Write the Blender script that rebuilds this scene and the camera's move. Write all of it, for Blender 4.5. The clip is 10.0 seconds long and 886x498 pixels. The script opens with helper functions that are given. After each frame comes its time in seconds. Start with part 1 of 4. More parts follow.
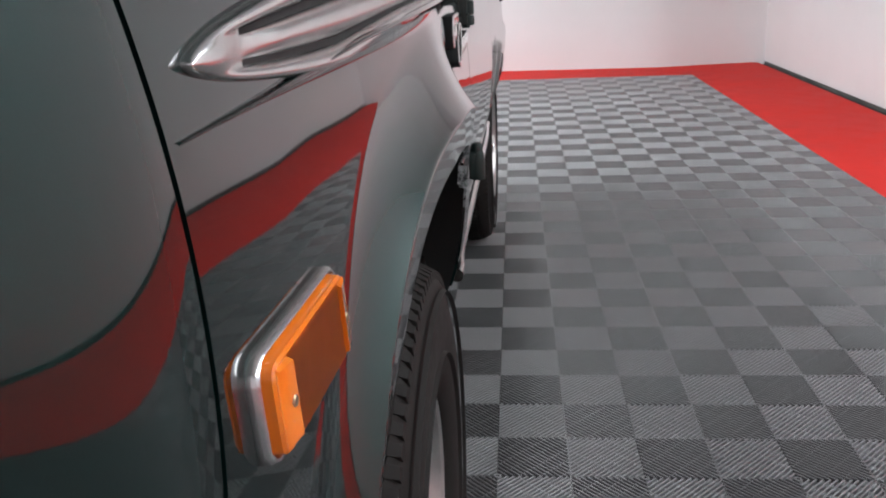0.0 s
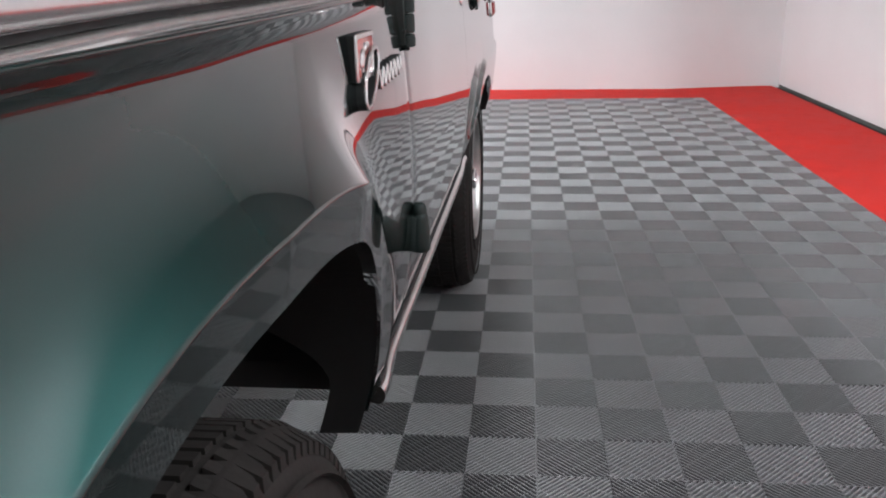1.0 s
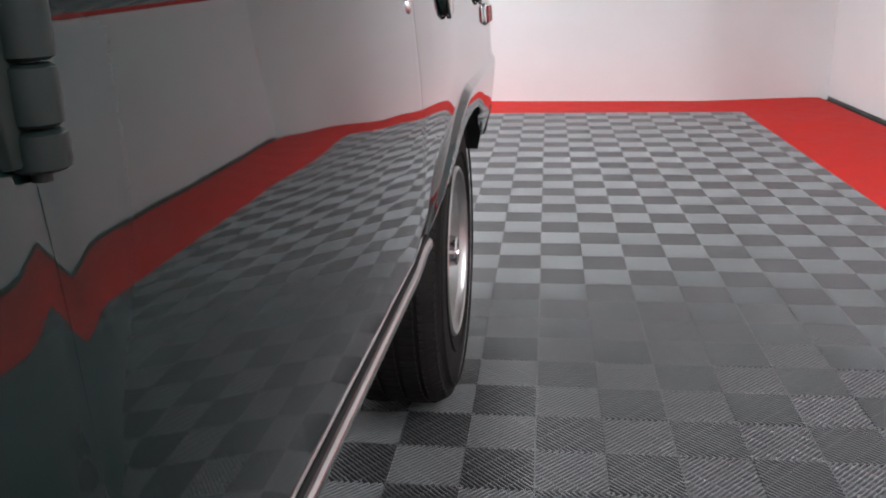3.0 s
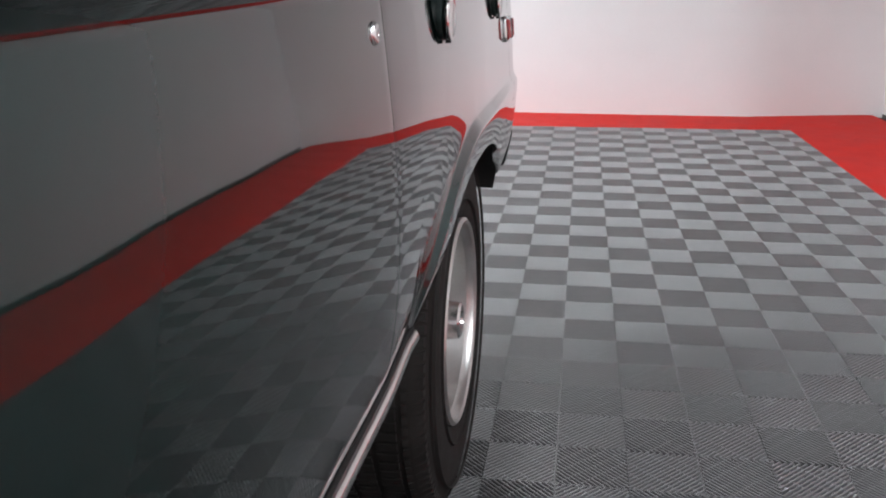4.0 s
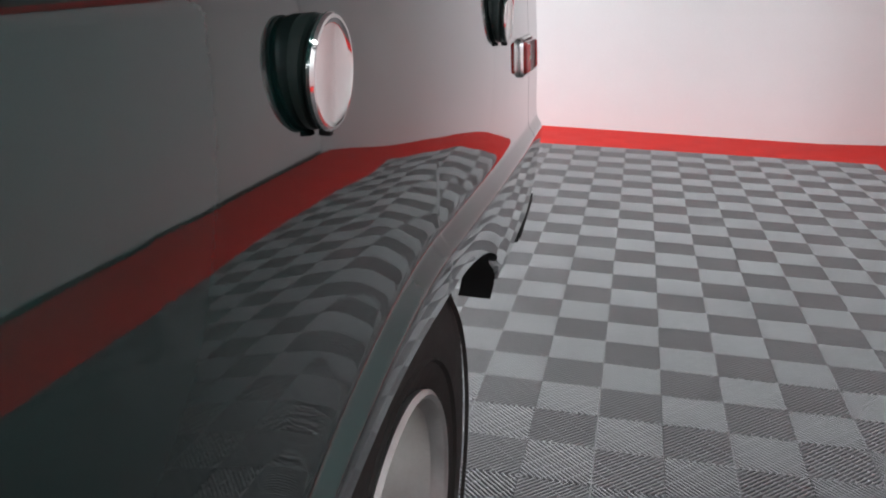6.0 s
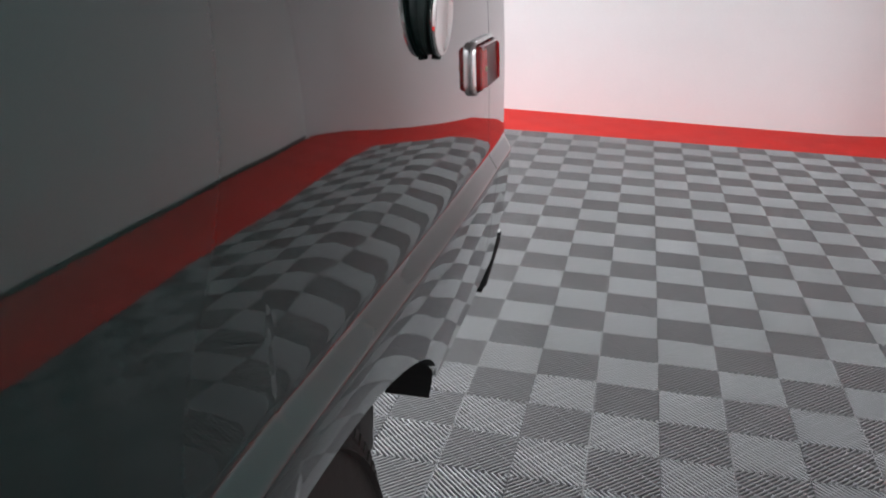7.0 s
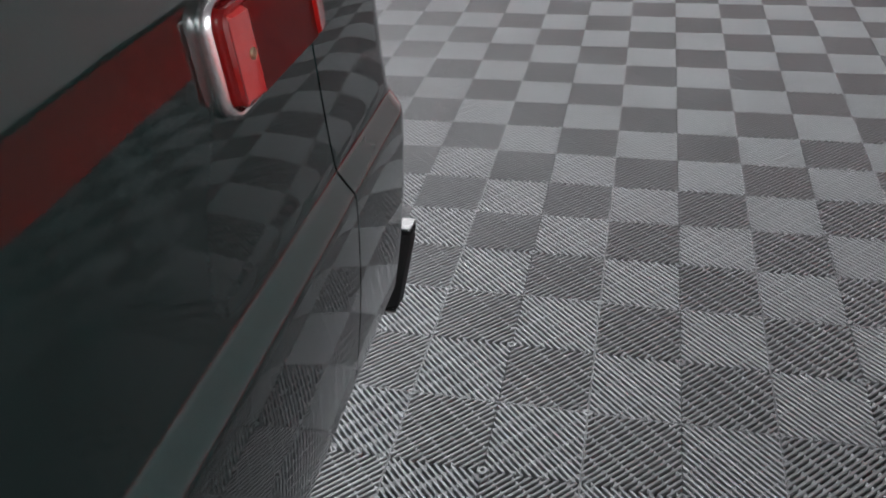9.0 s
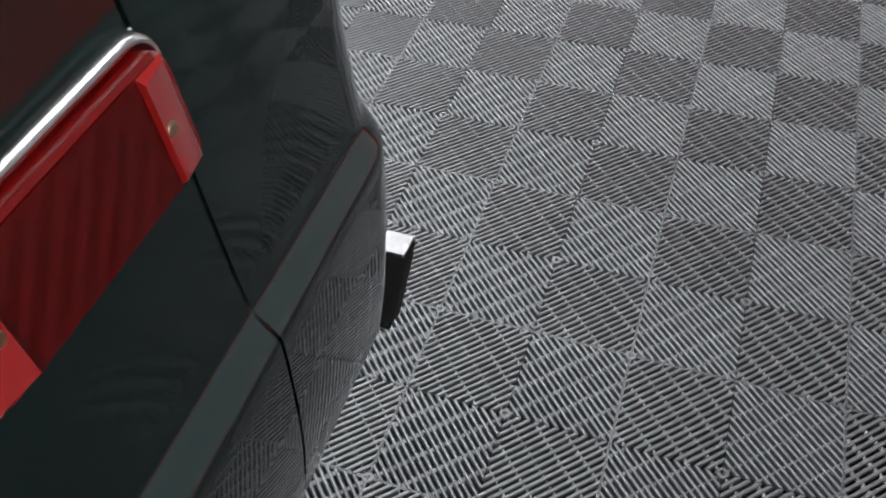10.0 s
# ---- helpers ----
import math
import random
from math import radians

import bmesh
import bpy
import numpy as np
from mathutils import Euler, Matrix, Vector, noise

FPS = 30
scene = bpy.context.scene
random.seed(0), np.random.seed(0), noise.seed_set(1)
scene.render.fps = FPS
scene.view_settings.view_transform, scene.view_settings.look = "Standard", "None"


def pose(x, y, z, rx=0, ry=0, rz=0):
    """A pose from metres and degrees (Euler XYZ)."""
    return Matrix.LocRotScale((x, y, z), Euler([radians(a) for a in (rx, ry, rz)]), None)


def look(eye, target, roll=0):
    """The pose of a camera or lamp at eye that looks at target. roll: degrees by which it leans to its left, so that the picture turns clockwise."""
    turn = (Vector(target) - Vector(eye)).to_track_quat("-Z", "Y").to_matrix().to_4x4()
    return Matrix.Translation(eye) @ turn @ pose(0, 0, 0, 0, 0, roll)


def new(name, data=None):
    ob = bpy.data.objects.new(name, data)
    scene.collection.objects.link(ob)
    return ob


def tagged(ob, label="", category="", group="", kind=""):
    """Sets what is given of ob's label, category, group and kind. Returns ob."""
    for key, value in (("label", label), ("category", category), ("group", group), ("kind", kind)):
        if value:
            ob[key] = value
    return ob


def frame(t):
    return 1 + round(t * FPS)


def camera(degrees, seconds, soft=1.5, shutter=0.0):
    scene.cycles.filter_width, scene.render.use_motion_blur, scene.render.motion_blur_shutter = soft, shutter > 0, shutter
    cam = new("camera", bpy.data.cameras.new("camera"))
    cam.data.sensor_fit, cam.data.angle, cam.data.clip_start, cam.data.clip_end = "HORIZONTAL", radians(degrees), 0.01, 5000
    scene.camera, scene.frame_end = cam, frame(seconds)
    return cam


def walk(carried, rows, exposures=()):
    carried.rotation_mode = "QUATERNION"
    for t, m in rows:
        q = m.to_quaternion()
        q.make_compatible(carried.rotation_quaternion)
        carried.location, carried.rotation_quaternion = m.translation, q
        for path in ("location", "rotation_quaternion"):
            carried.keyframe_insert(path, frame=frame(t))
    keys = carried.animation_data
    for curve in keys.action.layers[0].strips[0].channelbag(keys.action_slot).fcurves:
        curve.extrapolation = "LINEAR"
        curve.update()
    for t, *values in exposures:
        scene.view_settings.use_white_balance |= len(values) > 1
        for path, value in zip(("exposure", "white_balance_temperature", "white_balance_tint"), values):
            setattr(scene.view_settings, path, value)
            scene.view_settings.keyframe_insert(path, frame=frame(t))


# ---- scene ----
cam = camera(55.3, 10.0, soft=2.0, shutter=0.0)
walk(cam, [
    (0, look((-0.104, -2.289, 1.018), (-0.280, -0.402, 0.380), -2.4)),
    (0.5, look((-0.079, -2.075, 0.998), (-0.226, -0.175, 0.393), -2.3)),
    (1, look((-0.031, -1.863, 0.997), (-0.221, 0.033, 0.389), -1.3)),
    (1.5, look((-0.022, -1.656, 0.996), (-0.219, 0.238, 0.386), -0.7)),
    (2, look((-0.024, -1.428, 0.987), (-0.208, 0.466, 0.373), -0.1)),
    (2.5, look((-0.000, -1.227, 0.981), (-0.210, 0.666, 0.370), -0.7)),
    (4, look((0.022, -0.634, 0.996), (-0.285, 1.248, 0.395), -0.6)),
    (4.5, look((0.023, -0.443, 1.014), (-0.323, 1.428, 0.398), 1.2)),
    (5, look((0.000, -0.235, 1.006), (-0.355, 1.638, 0.401), 1.0)),
    (5.5, look((0.008, -0.078, 1.007), (-0.385, 1.788, 0.404), 0.8)),
    (7, look((0.017, 0.504, 1.016), (-0.386, 2.344, 0.343), 2.0)),
    (7.5, look((0.029, 0.644, 1.025), (-0.372, 2.470, 0.315), 1.4)),
    (8, look((0.004, 0.827, 1.012), (-0.342, 2.628, 0.214), 1.0)),
    (8.5, look((0.006, 0.967, 1.016), (-0.340, 2.699, 0.076), -0.9)),
    (9, look((0.032, 1.096, 1.035), (-0.379, 2.699, -0.087), -3.4)),
    (9.5, look((0.031, 1.238, 1.047), (-0.416, 2.677, -0.269), -3.8)),
    (10, look((0.018, 1.372, 1.071), (-0.484, 2.603, -0.423), -4.2)),
])

# ---- world and light ----
world = bpy.data.worlds.new("world")
scene.world = world
world.use_nodes = True
world.node_tree.nodes["Background"].inputs[0].default_value = (0.9, 0.92, 1.0, 1)
world.node_tree.nodes["Background"].inputs[1].default_value = 0.02
scene.view_settings.exposure = 0.0

# room limits
X_LEFT, X_RIGHT, Y_FRONT, Y_BACK, Z_CEIL = -3.72, 2.288, -5.56, 6.20, 2.9
# x, y, watts of unseen lamps, added and tuned for floor, walls and paint
LAMP_ROWS = [(-3.1, 2.0, 42), (-3.1, 4.7, 40), (-1.9, -0.6, 34), (-1.9, 2.0, 30), (-1.9, 4.7, 26), (-2.9, -0.6, 42), (-2.6, -3.4, 16), (2.05, -3.3, 44), (1.7, -1.0, 64), (-0.3, 2.1, 24), (-0.5, 4.7, 12)]


def added_lamp_light(x, y, z, watts):
    data = bpy.data.lights.new("added_area_light", "AREA")
    data.shape, data.size, data.size_y = "RECTANGLE", 0.16, 2.3
    data.energy, data.color = 1.18 * watts, (0.915, 0.99, 1.05)
    ob = new("added_area_light", data)
    ob.matrix_world = pose(x, y, z)
    return ob

# ---- materials ----
def material(name):
    m = bpy.data.materials.new(name)
    m.use_nodes = True
    nt = m.node_tree
    return m, nt, nt.nodes["Principled BSDF"]


def node(nt, kind, **values):
    n = nt.nodes.new(kind)
    for key, value in values.items():
        n.inputs[key].default_value = value
    return n


def bump(nt, bsdf, source, strength, distance):
    b = node(nt, "ShaderNodeBump", Strength=strength, Distance=distance)
    nt.links.new(source, b.inputs["Height"])
    nt.links.new(b.outputs["Normal"], bsdf.inputs["Normal"])
    return b


def surface(name, dark, light, rough=(0.4, 0.6), metal=0.0, scale=8.0, fine=90.0, bumpy=0.15, depth=0.002, spec=0.5, coat=0.0, per_object=0.0, coat_rough=0.03, coat_ior=1.5):
    """A surface with broad stains and fine grain, in object space."""
    m, nt, bsdf = material(name)
    tc = nt.nodes.new("ShaderNodeNewGeometry")
    big = node(nt, "ShaderNodeTexNoise", Scale=scale, Detail=5.0, Roughness=0.6)
    small = node(nt, "ShaderNodeTexNoise", Scale=fine, Detail=3.0, Roughness=0.6)
    for n in (big, small):
        nt.links.new(tc.outputs["Position"], n.inputs["Vector"])
    mix = node(nt, "ShaderNodeMath")
    mix.operation = "MULTIPLY_ADD"
    nt.links.new(small.outputs["Fac"], mix.inputs[0])
    mix.inputs[1].default_value = 0.45
    nt.links.new(big.outputs["Fac"], mix.inputs[2])
    ramp = node(nt, "ShaderNodeMapRange")
    ramp.inputs[1].default_value, ramp.inputs[2].default_value = 0.45, 1.0
    last = mix.outputs[0]
    if per_object:
        info = nt.nodes.new("ShaderNodeObjectInfo")
        add = node(nt, "ShaderNodeMath")
        add.operation = "MULTIPLY_ADD"
        nt.links.new(info.outputs["Random"], add.inputs[0])
        add.inputs[1].default_value = per_object
        nt.links.new(last, add.inputs[2])
        last = add.outputs[0]
    nt.links.new(last, ramp.inputs[0])
    col = nt.nodes.new("ShaderNodeMix")
    col.data_type = "RGBA"
    col.inputs[6].default_value, col.inputs[7].default_value = (*dark, 1), (*light, 1)
    nt.links.new(ramp.outputs[0], col.inputs[0])
    nt.links.new(col.outputs[2], bsdf.inputs["Base Color"])
    r = node(nt, "ShaderNodeMapRange")
    r.inputs[3].default_value, r.inputs[4].default_value = rough
    nt.links.new(ramp.outputs[0], r.inputs[0])
    nt.links.new(r.outputs[0], bsdf.inputs["Roughness"])
    bsdf.inputs["Metallic"].default_value = metal
    bsdf.inputs["Specular IOR Level"].default_value = spec
    bsdf.inputs["Coat Weight"].default_value = coat
    bsdf.inputs["Coat Roughness"].default_value = coat_rough
    bsdf.inputs["Coat IOR"].default_value = coat_ior
    if bumpy:
        bump(nt, bsdf, small.outputs["Fac"], bumpy, depth)
    return m


def car_paint():
    """Dark green metallic base under a polished clear layer, whose gloss rises towards grazing angles."""
    m, nt, bsdf = material("green_paint")
    tc = nt.nodes.new("ShaderNodeNewGeometry")
    n = node(nt, "ShaderNodeTexNoise", Scale=5.0, Detail=4.0)
    flake = node(nt, "ShaderNodeTexNoise", Scale=900.0, Detail=1.0)
    wave = node(nt, "ShaderNodeTexNoise", Scale=4.0, Detail=1.0)
    peel = node(nt, "ShaderNodeTexNoise", Scale=260.0, Detail=1.0)
    for k in (n, flake, wave, peel):
        nt.links.new(tc.outputs["Position"], k.inputs["Vector"])
    blend = node(nt, "ShaderNodeMath")
    blend.operation = "MULTIPLY_ADD"
    nt.links.new(flake.outputs["Fac"], blend.inputs[0])
    blend.inputs[1].default_value = 0.5
    nt.links.new(n.outputs["Fac"], blend.inputs[2])
    col = nt.nodes.new("ShaderNodeMix")
    col.data_type = "RGBA"
    col.inputs[6].default_value, col.inputs[7].default_value = (0.0072, 0.0262, 0.0243, 1), (0.0104, 0.0350, 0.0322, 1)
    nt.links.new(blend.outputs[0], col.inputs[0])
    nt.links.new(col.outputs[2], bsdf.inputs["Base Color"])
    bsdf.inputs["Metallic"].default_value = 0.9
    bsdf.inputs["Roughness"].default_value = 0.40
    bsdf.inputs["Specular IOR Level"].default_value = 0.1
    bsdf.inputs["Specular Tint"].default_value = (0.05, 0.13, 0.12, 1)
    # faint waviness of the sheet metal and of the sprayed clear coat
    a = node(nt, "ShaderNodeBump", Strength=0.10, Distance=0.02)
    nt.links.new(wave.outputs["Fac"], a.inputs["Height"])
    b = node(nt, "ShaderNodeBump", Strength=0.015, Distance=0.0003)
    nt.links.new(peel.outputs["Fac"], b.inputs["Height"])
    nt.links.new(a.outputs["Normal"], b.inputs["Normal"])
    gloss = node(nt, "ShaderNodeBsdfGlossy", Roughness=0.03)
    nt.links.new(b.outputs["Normal"], gloss.inputs["Normal"])
    fres = node(nt, "ShaderNodeFresnel", IOR=1.5)
    share = node(nt, "ShaderNodeMath")
    share.operation, share.use_clamp = "MULTIPLY_ADD", True
    nt.links.new(fres.outputs[0], share.inputs[0])
    share.inputs[1].default_value, share.inputs[2].default_value = 2.05, -0.043
    mix = nt.nodes.new("ShaderNodeMixShader")
    nt.links.new(share.outputs[0], mix.inputs[0])
    nt.links.new(bsdf.outputs[0], mix.inputs[1])
    nt.links.new(gloss.outputs[0], mix.inputs[2])
    nt.links.new(mix.outputs[0], nt.nodes["Material Output"].inputs["Surface"])
    return m


def lens_plastic(name, colour, rough=0.12):
    m, nt, bsdf = material(name)
    tc = nt.nodes.new("ShaderNodeNewGeometry")
    n = node(nt, "ShaderNodeTexNoise", Scale=60.0, Detail=3.0)
    nt.links.new(tc.outputs["Position"], n.inputs["Vector"])
    col = nt.nodes.new("ShaderNodeMix")
    col.data_type = "RGBA"
    col.inputs[6].default_value = (*[c * 0.75 for c in colour], 1)
    col.inputs[7].default_value = (*colour, 1)
    nt.links.new(n.outputs["Fac"], col.inputs[0])
    nt.links.new(col.outputs[2], bsdf.inputs["Base Color"])
    bsdf.inputs["Roughness"].default_value = rough
    bsdf.inputs["Subsurface Weight"].default_value = 0.25
    bsdf.inputs["Subsurface Radius"].default_value = (0.01, 0.004, 0.001)
    bsdf.inputs["Coat Weight"].default_value = 0.8
    bsdf.inputs["Coat Roughness"].default_value = 0.06
    return m


PAINT = car_paint()
HINGE = surface("hinge_paint", (0.005, 0.010, 0.009), (0.009, 0.016, 0.014), rough=(0.4, 0.55), scale=9, fine=120, bumpy=0.05, spec=0.3)
CHROME = surface("chrome", (0.62, 0.61, 0.60), (0.72, 0.71, 0.70), rough=(0.06, 0.14), metal=1.0, scale=20, fine=200, bumpy=0.02, depth=0.0003)
MOULD = surface("worn_bright_trim", (0.70, 0.69, 0.68), (0.76, 0.75, 0.74), rough=(0.25, 0.27), metal=1.0, scale=16, fine=180, bumpy=0.0)
ALLOY = surface("polished_aluminium", (0.46, 0.445, 0.43), (0.58, 0.565, 0.55), rough=(0.30, 0.44), metal=1.0, scale=14, fine=160, bumpy=0.05, depth=0.0004)
RUBBER = surface("tyre_rubber", (0.009, 0.0073, 0.0066), (0.018, 0.0148, 0.0135), rough=(0.65, 0.85), spec=0.18, scale=18, fine=160, bumpy=0.3, depth=0.001)
SEAL = surface("black_seal", (0.006, 0.006, 0.006), (0.014, 0.014, 0.014), rough=(0.55, 0.7), scale=20, fine=200, bumpy=0.02, spec=0.2)
UNDER = surface("underbody_black", (0.006, 0.006, 0.006), (0.016, 0.015, 0.014), rough=(0.7, 0.9), scale=9, fine=70, bumpy=0.3)
TILE_GREY = surface("grey_tile_plastic", (0.076, 0.075, 0.077), (0.108, 0.106, 0.109), rough=(0.28, 0.40), scale=2.2, fine=70, bumpy=0.12, depth=0.0006, spec=0.8, coat=0.9, coat_rough=0.33, coat_ior=1.78, per_object=0.10)
TILE_RED = surface("red_tile_plastic", (0.50, 0.012, 0.008), (0.60, 0.018, 0.012), rough=(0.55, 0.7), scale=2.2, fine=70, bumpy=0.12, depth=0.0006, spec=0.25, per_object=0.10)
SLAB = surface("black_underlay", (0.014, 0.013, 0.013), (0.030, 0.028, 0.028), rough=(0.7, 0.9), scale=3, fine=40, bumpy=0.3)
WALL = surface("white_wall_paint", (0.75, 0.735, 0.73), (0.82, 0.805, 0.80), rough=(0.55, 0.7), scale=0.9, fine=130, bumpy=0.12, depth=0.001)
CEIL = surface("grey_ceiling_paint", (0.28, 0.28, 0.285), (0.33, 0.33, 0.335), rough=(0.6, 0.8), scale=1.2, fine=90, bumpy=0.1)
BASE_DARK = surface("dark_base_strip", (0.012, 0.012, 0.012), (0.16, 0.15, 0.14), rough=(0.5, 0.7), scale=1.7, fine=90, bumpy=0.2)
AMBER = lens_plastic("amber_lens", (0.85, 0.20, 0.012))
RED_LENS = lens_plastic("red_lens", (0.19, 0.005, 0.0045), 0.15)
RED_END = lens_plastic("bright_red_lens", (0.40, 0.014, 0.012), 0.25)
SCREW = surface("brass_screw", (0.34, 0.25, 0.15), (0.48, 0.38, 0.25), rough=(0.25, 0.4), metal=1.0, scale=60, fine=400, bumpy=0.05)
RED_FIELD = lens_plastic("dark_red_lens", (0.28, 0.008, 0.0072), 0.28)
AMBER_FIELD = lens_plastic("amber_field", (0.80, 0.20, 0.035), 0.25)
BADGE_RED = lens_plastic("badge_enamel", (0.36, 0.05, 0.035), 0.3)


def added_lamp_glow():
    m, nt, bsdf = material("lamp_diffuser")
    bsdf.inputs["Emission Color"].default_value = (0.97, 0.99, 1.0, 1)
    bsdf.inputs["Emission Strength"].default_value = 4.0
    return m


DIFFUSER = added_lamp_glow()
LAMP_BODY = surface("white_lamp_body", (0.70, 0.70, 0.69), (0.78, 0.78, 0.77), rough=(0.35, 0.5), scale=3, fine=80, bumpy=0.03)
CURTAIN = surface("grey_end_wall", (0.60, 0.62, 0.63), (0.68, 0.70, 0.71), rough=(0.8, 0.95), scale=2, fine=120, bumpy=0.3)

# ---- mesh helpers ----
def mesh_from(name, verts, faces, mat, smooth=False):
    me = bpy.data.meshes.new(name)
    me.from_pydata([tuple(v) for v in verts], [], faces)
    me.materials.append(mat)
    if smooth:
        me.shade_smooth()
    me.update()
    return me


def part(name, bm, mat, parent=None, label="", smooth=True, angle=35):
    me = bpy.data.meshes.new(name)
    bmesh.ops.recalc_face_normals(bm, faces=bm.faces)
    if smooth:
        for f in bm.faces:
            f.smooth = True
        for e in bm.edges:
            if len(e.link_faces) == 2 and e.calc_face_angle(0) > radians(angle):
                e.smooth = False
    bm.to_mesh(me)
    bm.free()
    me.materials.append(mat)
    ob = new(name, me)
    if parent:
        ob.parent = parent
    if label:
        ob["label"] = label
    return ob


def box(bm, x0, x1, y0, y1, z0, z1, bevel=0.0, segments=2):
    r = bmesh.ops.create_cube(bm, size=1.0)
    vs = r["verts"]
    for v in vs:
        v.co = Vector(((x0 + x1) / 2 + v.co.x * (x1 - x0), (y0 + y1) / 2 + v.co.y * (y1 - y0), (z0 + z1) / 2 + v.co.z * (z1 - z0)))
    if bevel:
        edges = list({e for v in vs for e in v.link_edges})
        bmesh.ops.bevel(bm, geom=edges, offset=bevel, segments=segments, profile=0.5, affect="EDGES")
    return vs


def lathe(bm, profile, n=64, axis="x", centre=(0, 0, 0), closed=False):
    """Turns a profile of (radius, along) round an axis through centre."""
    rings = []
    for k in range(n):
        a = 2 * math.pi * k / n
        ring = []
        for r, s in profile:
            if axis == "x":
                co = (s, r * math.cos(a), r * math.sin(a))
            elif axis == "y":
                co = (r * math.cos(a), s, r * math.sin(a))
            else:
                co = (r * math.cos(a), r * math.sin(a), s)
            ring.append(bm.verts.new(Vector(co) + Vector(centre)))
        rings.append(ring)
    m = len(profile)
    for k in range(n):
        a, b = rings[k], rings[(k + 1) % n]
        for i in range(m if closed else m - 1):
            j = (i + 1) % m
            bm.faces.new((a[i], a[j], b[j], b[i]))
    bmesh.ops.remove_doubles(bm, verts=[v for r in rings for v in r], dist=1e-6)


def tube(bm, points, radius, n=10, caps=True):
    """A round bar along points; radius may be a list."""
    pts = [Vector(p) for p in points]
    rings = []
    for i, p in enumerate(pts):
        d = (pts[min(i + 1, len(pts) - 1)] - pts[max(i - 1, 0)]).normalized()
        side = d.cross(Vector((0, 0, 1)))
        if side.length < 0.1:
            side = d.cross(Vector((1, 0, 0)))
        side.normalize()
        up = side.cross(d)
        r = radius[i] if isinstance(radius, (list, tuple)) else radius
        rings.append([bm.verts.new(p + r * (math.cos(2 * math.pi * k / n) * side + math.sin(2 * math.pi * k / n) * up)) for k in range(n)])
    for a, b in zip(rings, rings[1:]):
        for k in range(n):
            bm.faces.new((a[k], a[(k + 1) % n], b[(k + 1) % n], b[k]))
    if caps:
        bm.faces.new(rings[0][::-1])
        bm.faces.new(rings[-1])


def sweep(bm, section, path, closed=True):
    """Carries a section of (out, up) offsets along a path of (centre, out, up) frames."""
    rings = [[bm.verts.new(Vector(c) + a * Vector(o) + b * Vector(u)) for a, b in section] for c, o, u in path]
    m = len(section)
    for p, q in zip(rings, rings[1:]):
        for i in range(m if closed else m - 1):
            j = (i + 1) % m
            bm.faces.new((p[i], p[j], q[j], q[i]))
    if closed:
        bm.faces.new(rings[0][::-1])
        bm.faces.new(rings[-1])


# ---- room ----
def smoothstep(a, b, v):
    t = np.clip((v - a) / (b - a), 0, 1)
    return t * t * (3 - 2 * t)


def slab(name, x0, x1, y0, y1, z0, z1, mat, label, category):
    bm = bmesh.new()
    box(bm, x0, x1, y0, y1, z0, z1)
    ob = part(name, bm, mat, smooth=False)
    return tagged(ob, label, category, kind="structure")


T = 0.12
slab("ground", X_LEFT - T, X_RIGHT + T, Y_FRONT - T, Y_BACK + T, -0.16, -0.019, SLAB, "black underlay sheet beneath the garage floor tiles", "floor")
# back wall: it leans forwards to a soft bend beside the red corner and falls back towards it
bm = bmesh.new()
cols = []
for x in np.linspace(X_LEFT - T, X_RIGHT + T, 90):
    foot = -0.09 * min(1.0, max(0.0, (x + 0.8) / 2.1)) + 0.17 * float(smoothstep(1.10, 2.2, x))
    fr = [(x, Y_BACK - 0.03 + foot, z) for z in (-0.019, 0.6, 1.6, Z_CEIL)]
    cols.append([bm.verts.new(p) for p in fr + [(x, Y_BACK + 0.3, Z_CEIL), (x, Y_BACK + 0.3, -0.019)]])
for p, q in zip(cols, cols[1:]):
    for i in range(len(p)):
        k = (i + 1) % len(p)
        bm.faces.new((p[i], q[i], q[k], p[k]))
bm.faces.new(cols[0][::-1])
bm.faces.new(cols[-1])
tagged(part("wall_back", bm, WALL, angle=50), "plain white painted wall at the end of the garage", "wall", kind="structure")
slab("wall_right", X_RIGHT, X_RIGHT + T, Y_FRONT, Y_BACK + 0.25, 0.012, Z_CEIL, WALL, "plain white painted wall with a dark gap at its foot", "wall")
slab("wall_left", X_LEFT - T, X_LEFT, Y_FRONT, Y_BACK, -0.019, Z_CEIL, WALL, "plain white painted side wall of the garage", "wall")
slab("wall_front", X_LEFT - T, X_RIGHT + T, Y_FRONT - T, Y_FRONT, -0.019, Z_CEIL, CURTAIN, "plain grey wall at the dim end of the garage", "wall")
slab("ceiling", X_LEFT - T, X_RIGHT + T, Y_FRONT - T, Y_BACK + T, Z_CEIL, Z_CEIL + 0.1, CEIL, "plain grey painted garage ceiling", "ceiling")
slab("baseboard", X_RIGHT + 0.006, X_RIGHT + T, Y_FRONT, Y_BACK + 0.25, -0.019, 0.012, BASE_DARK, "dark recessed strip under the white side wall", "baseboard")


# an added fixture out of view, built round one area light
def added_lamp(x, y, watts):
    bm = bmesh.new()
    box(bm, x - 0.1, x + 0.1, y - 1.2, y + 1.2, Z_CEIL - 0.05, Z_CEIL, 0.01)
    body = part("added_lamp", bm, LAMP_BODY)
    tagged(body, "unseen white batten lamp added on the ceiling to light the room", "ceiling lamp", group="ceiling lamps")
    bm = bmesh.new()
    box(bm, x - 0.085, x + 0.085, y - 1.17, y + 1.17, Z_CEIL - 0.062, Z_CEIL - 0.0505, 0.004)
    part("diffuser", bm, DIFFUSER, body, "glowing white face of the added lamp")
    added_lamp_light(x, y, Z_CEIL - 0.07, watts)


for lx, ly, watts in LAMP_ROWS:
    added_lamp(lx, ly, watts)

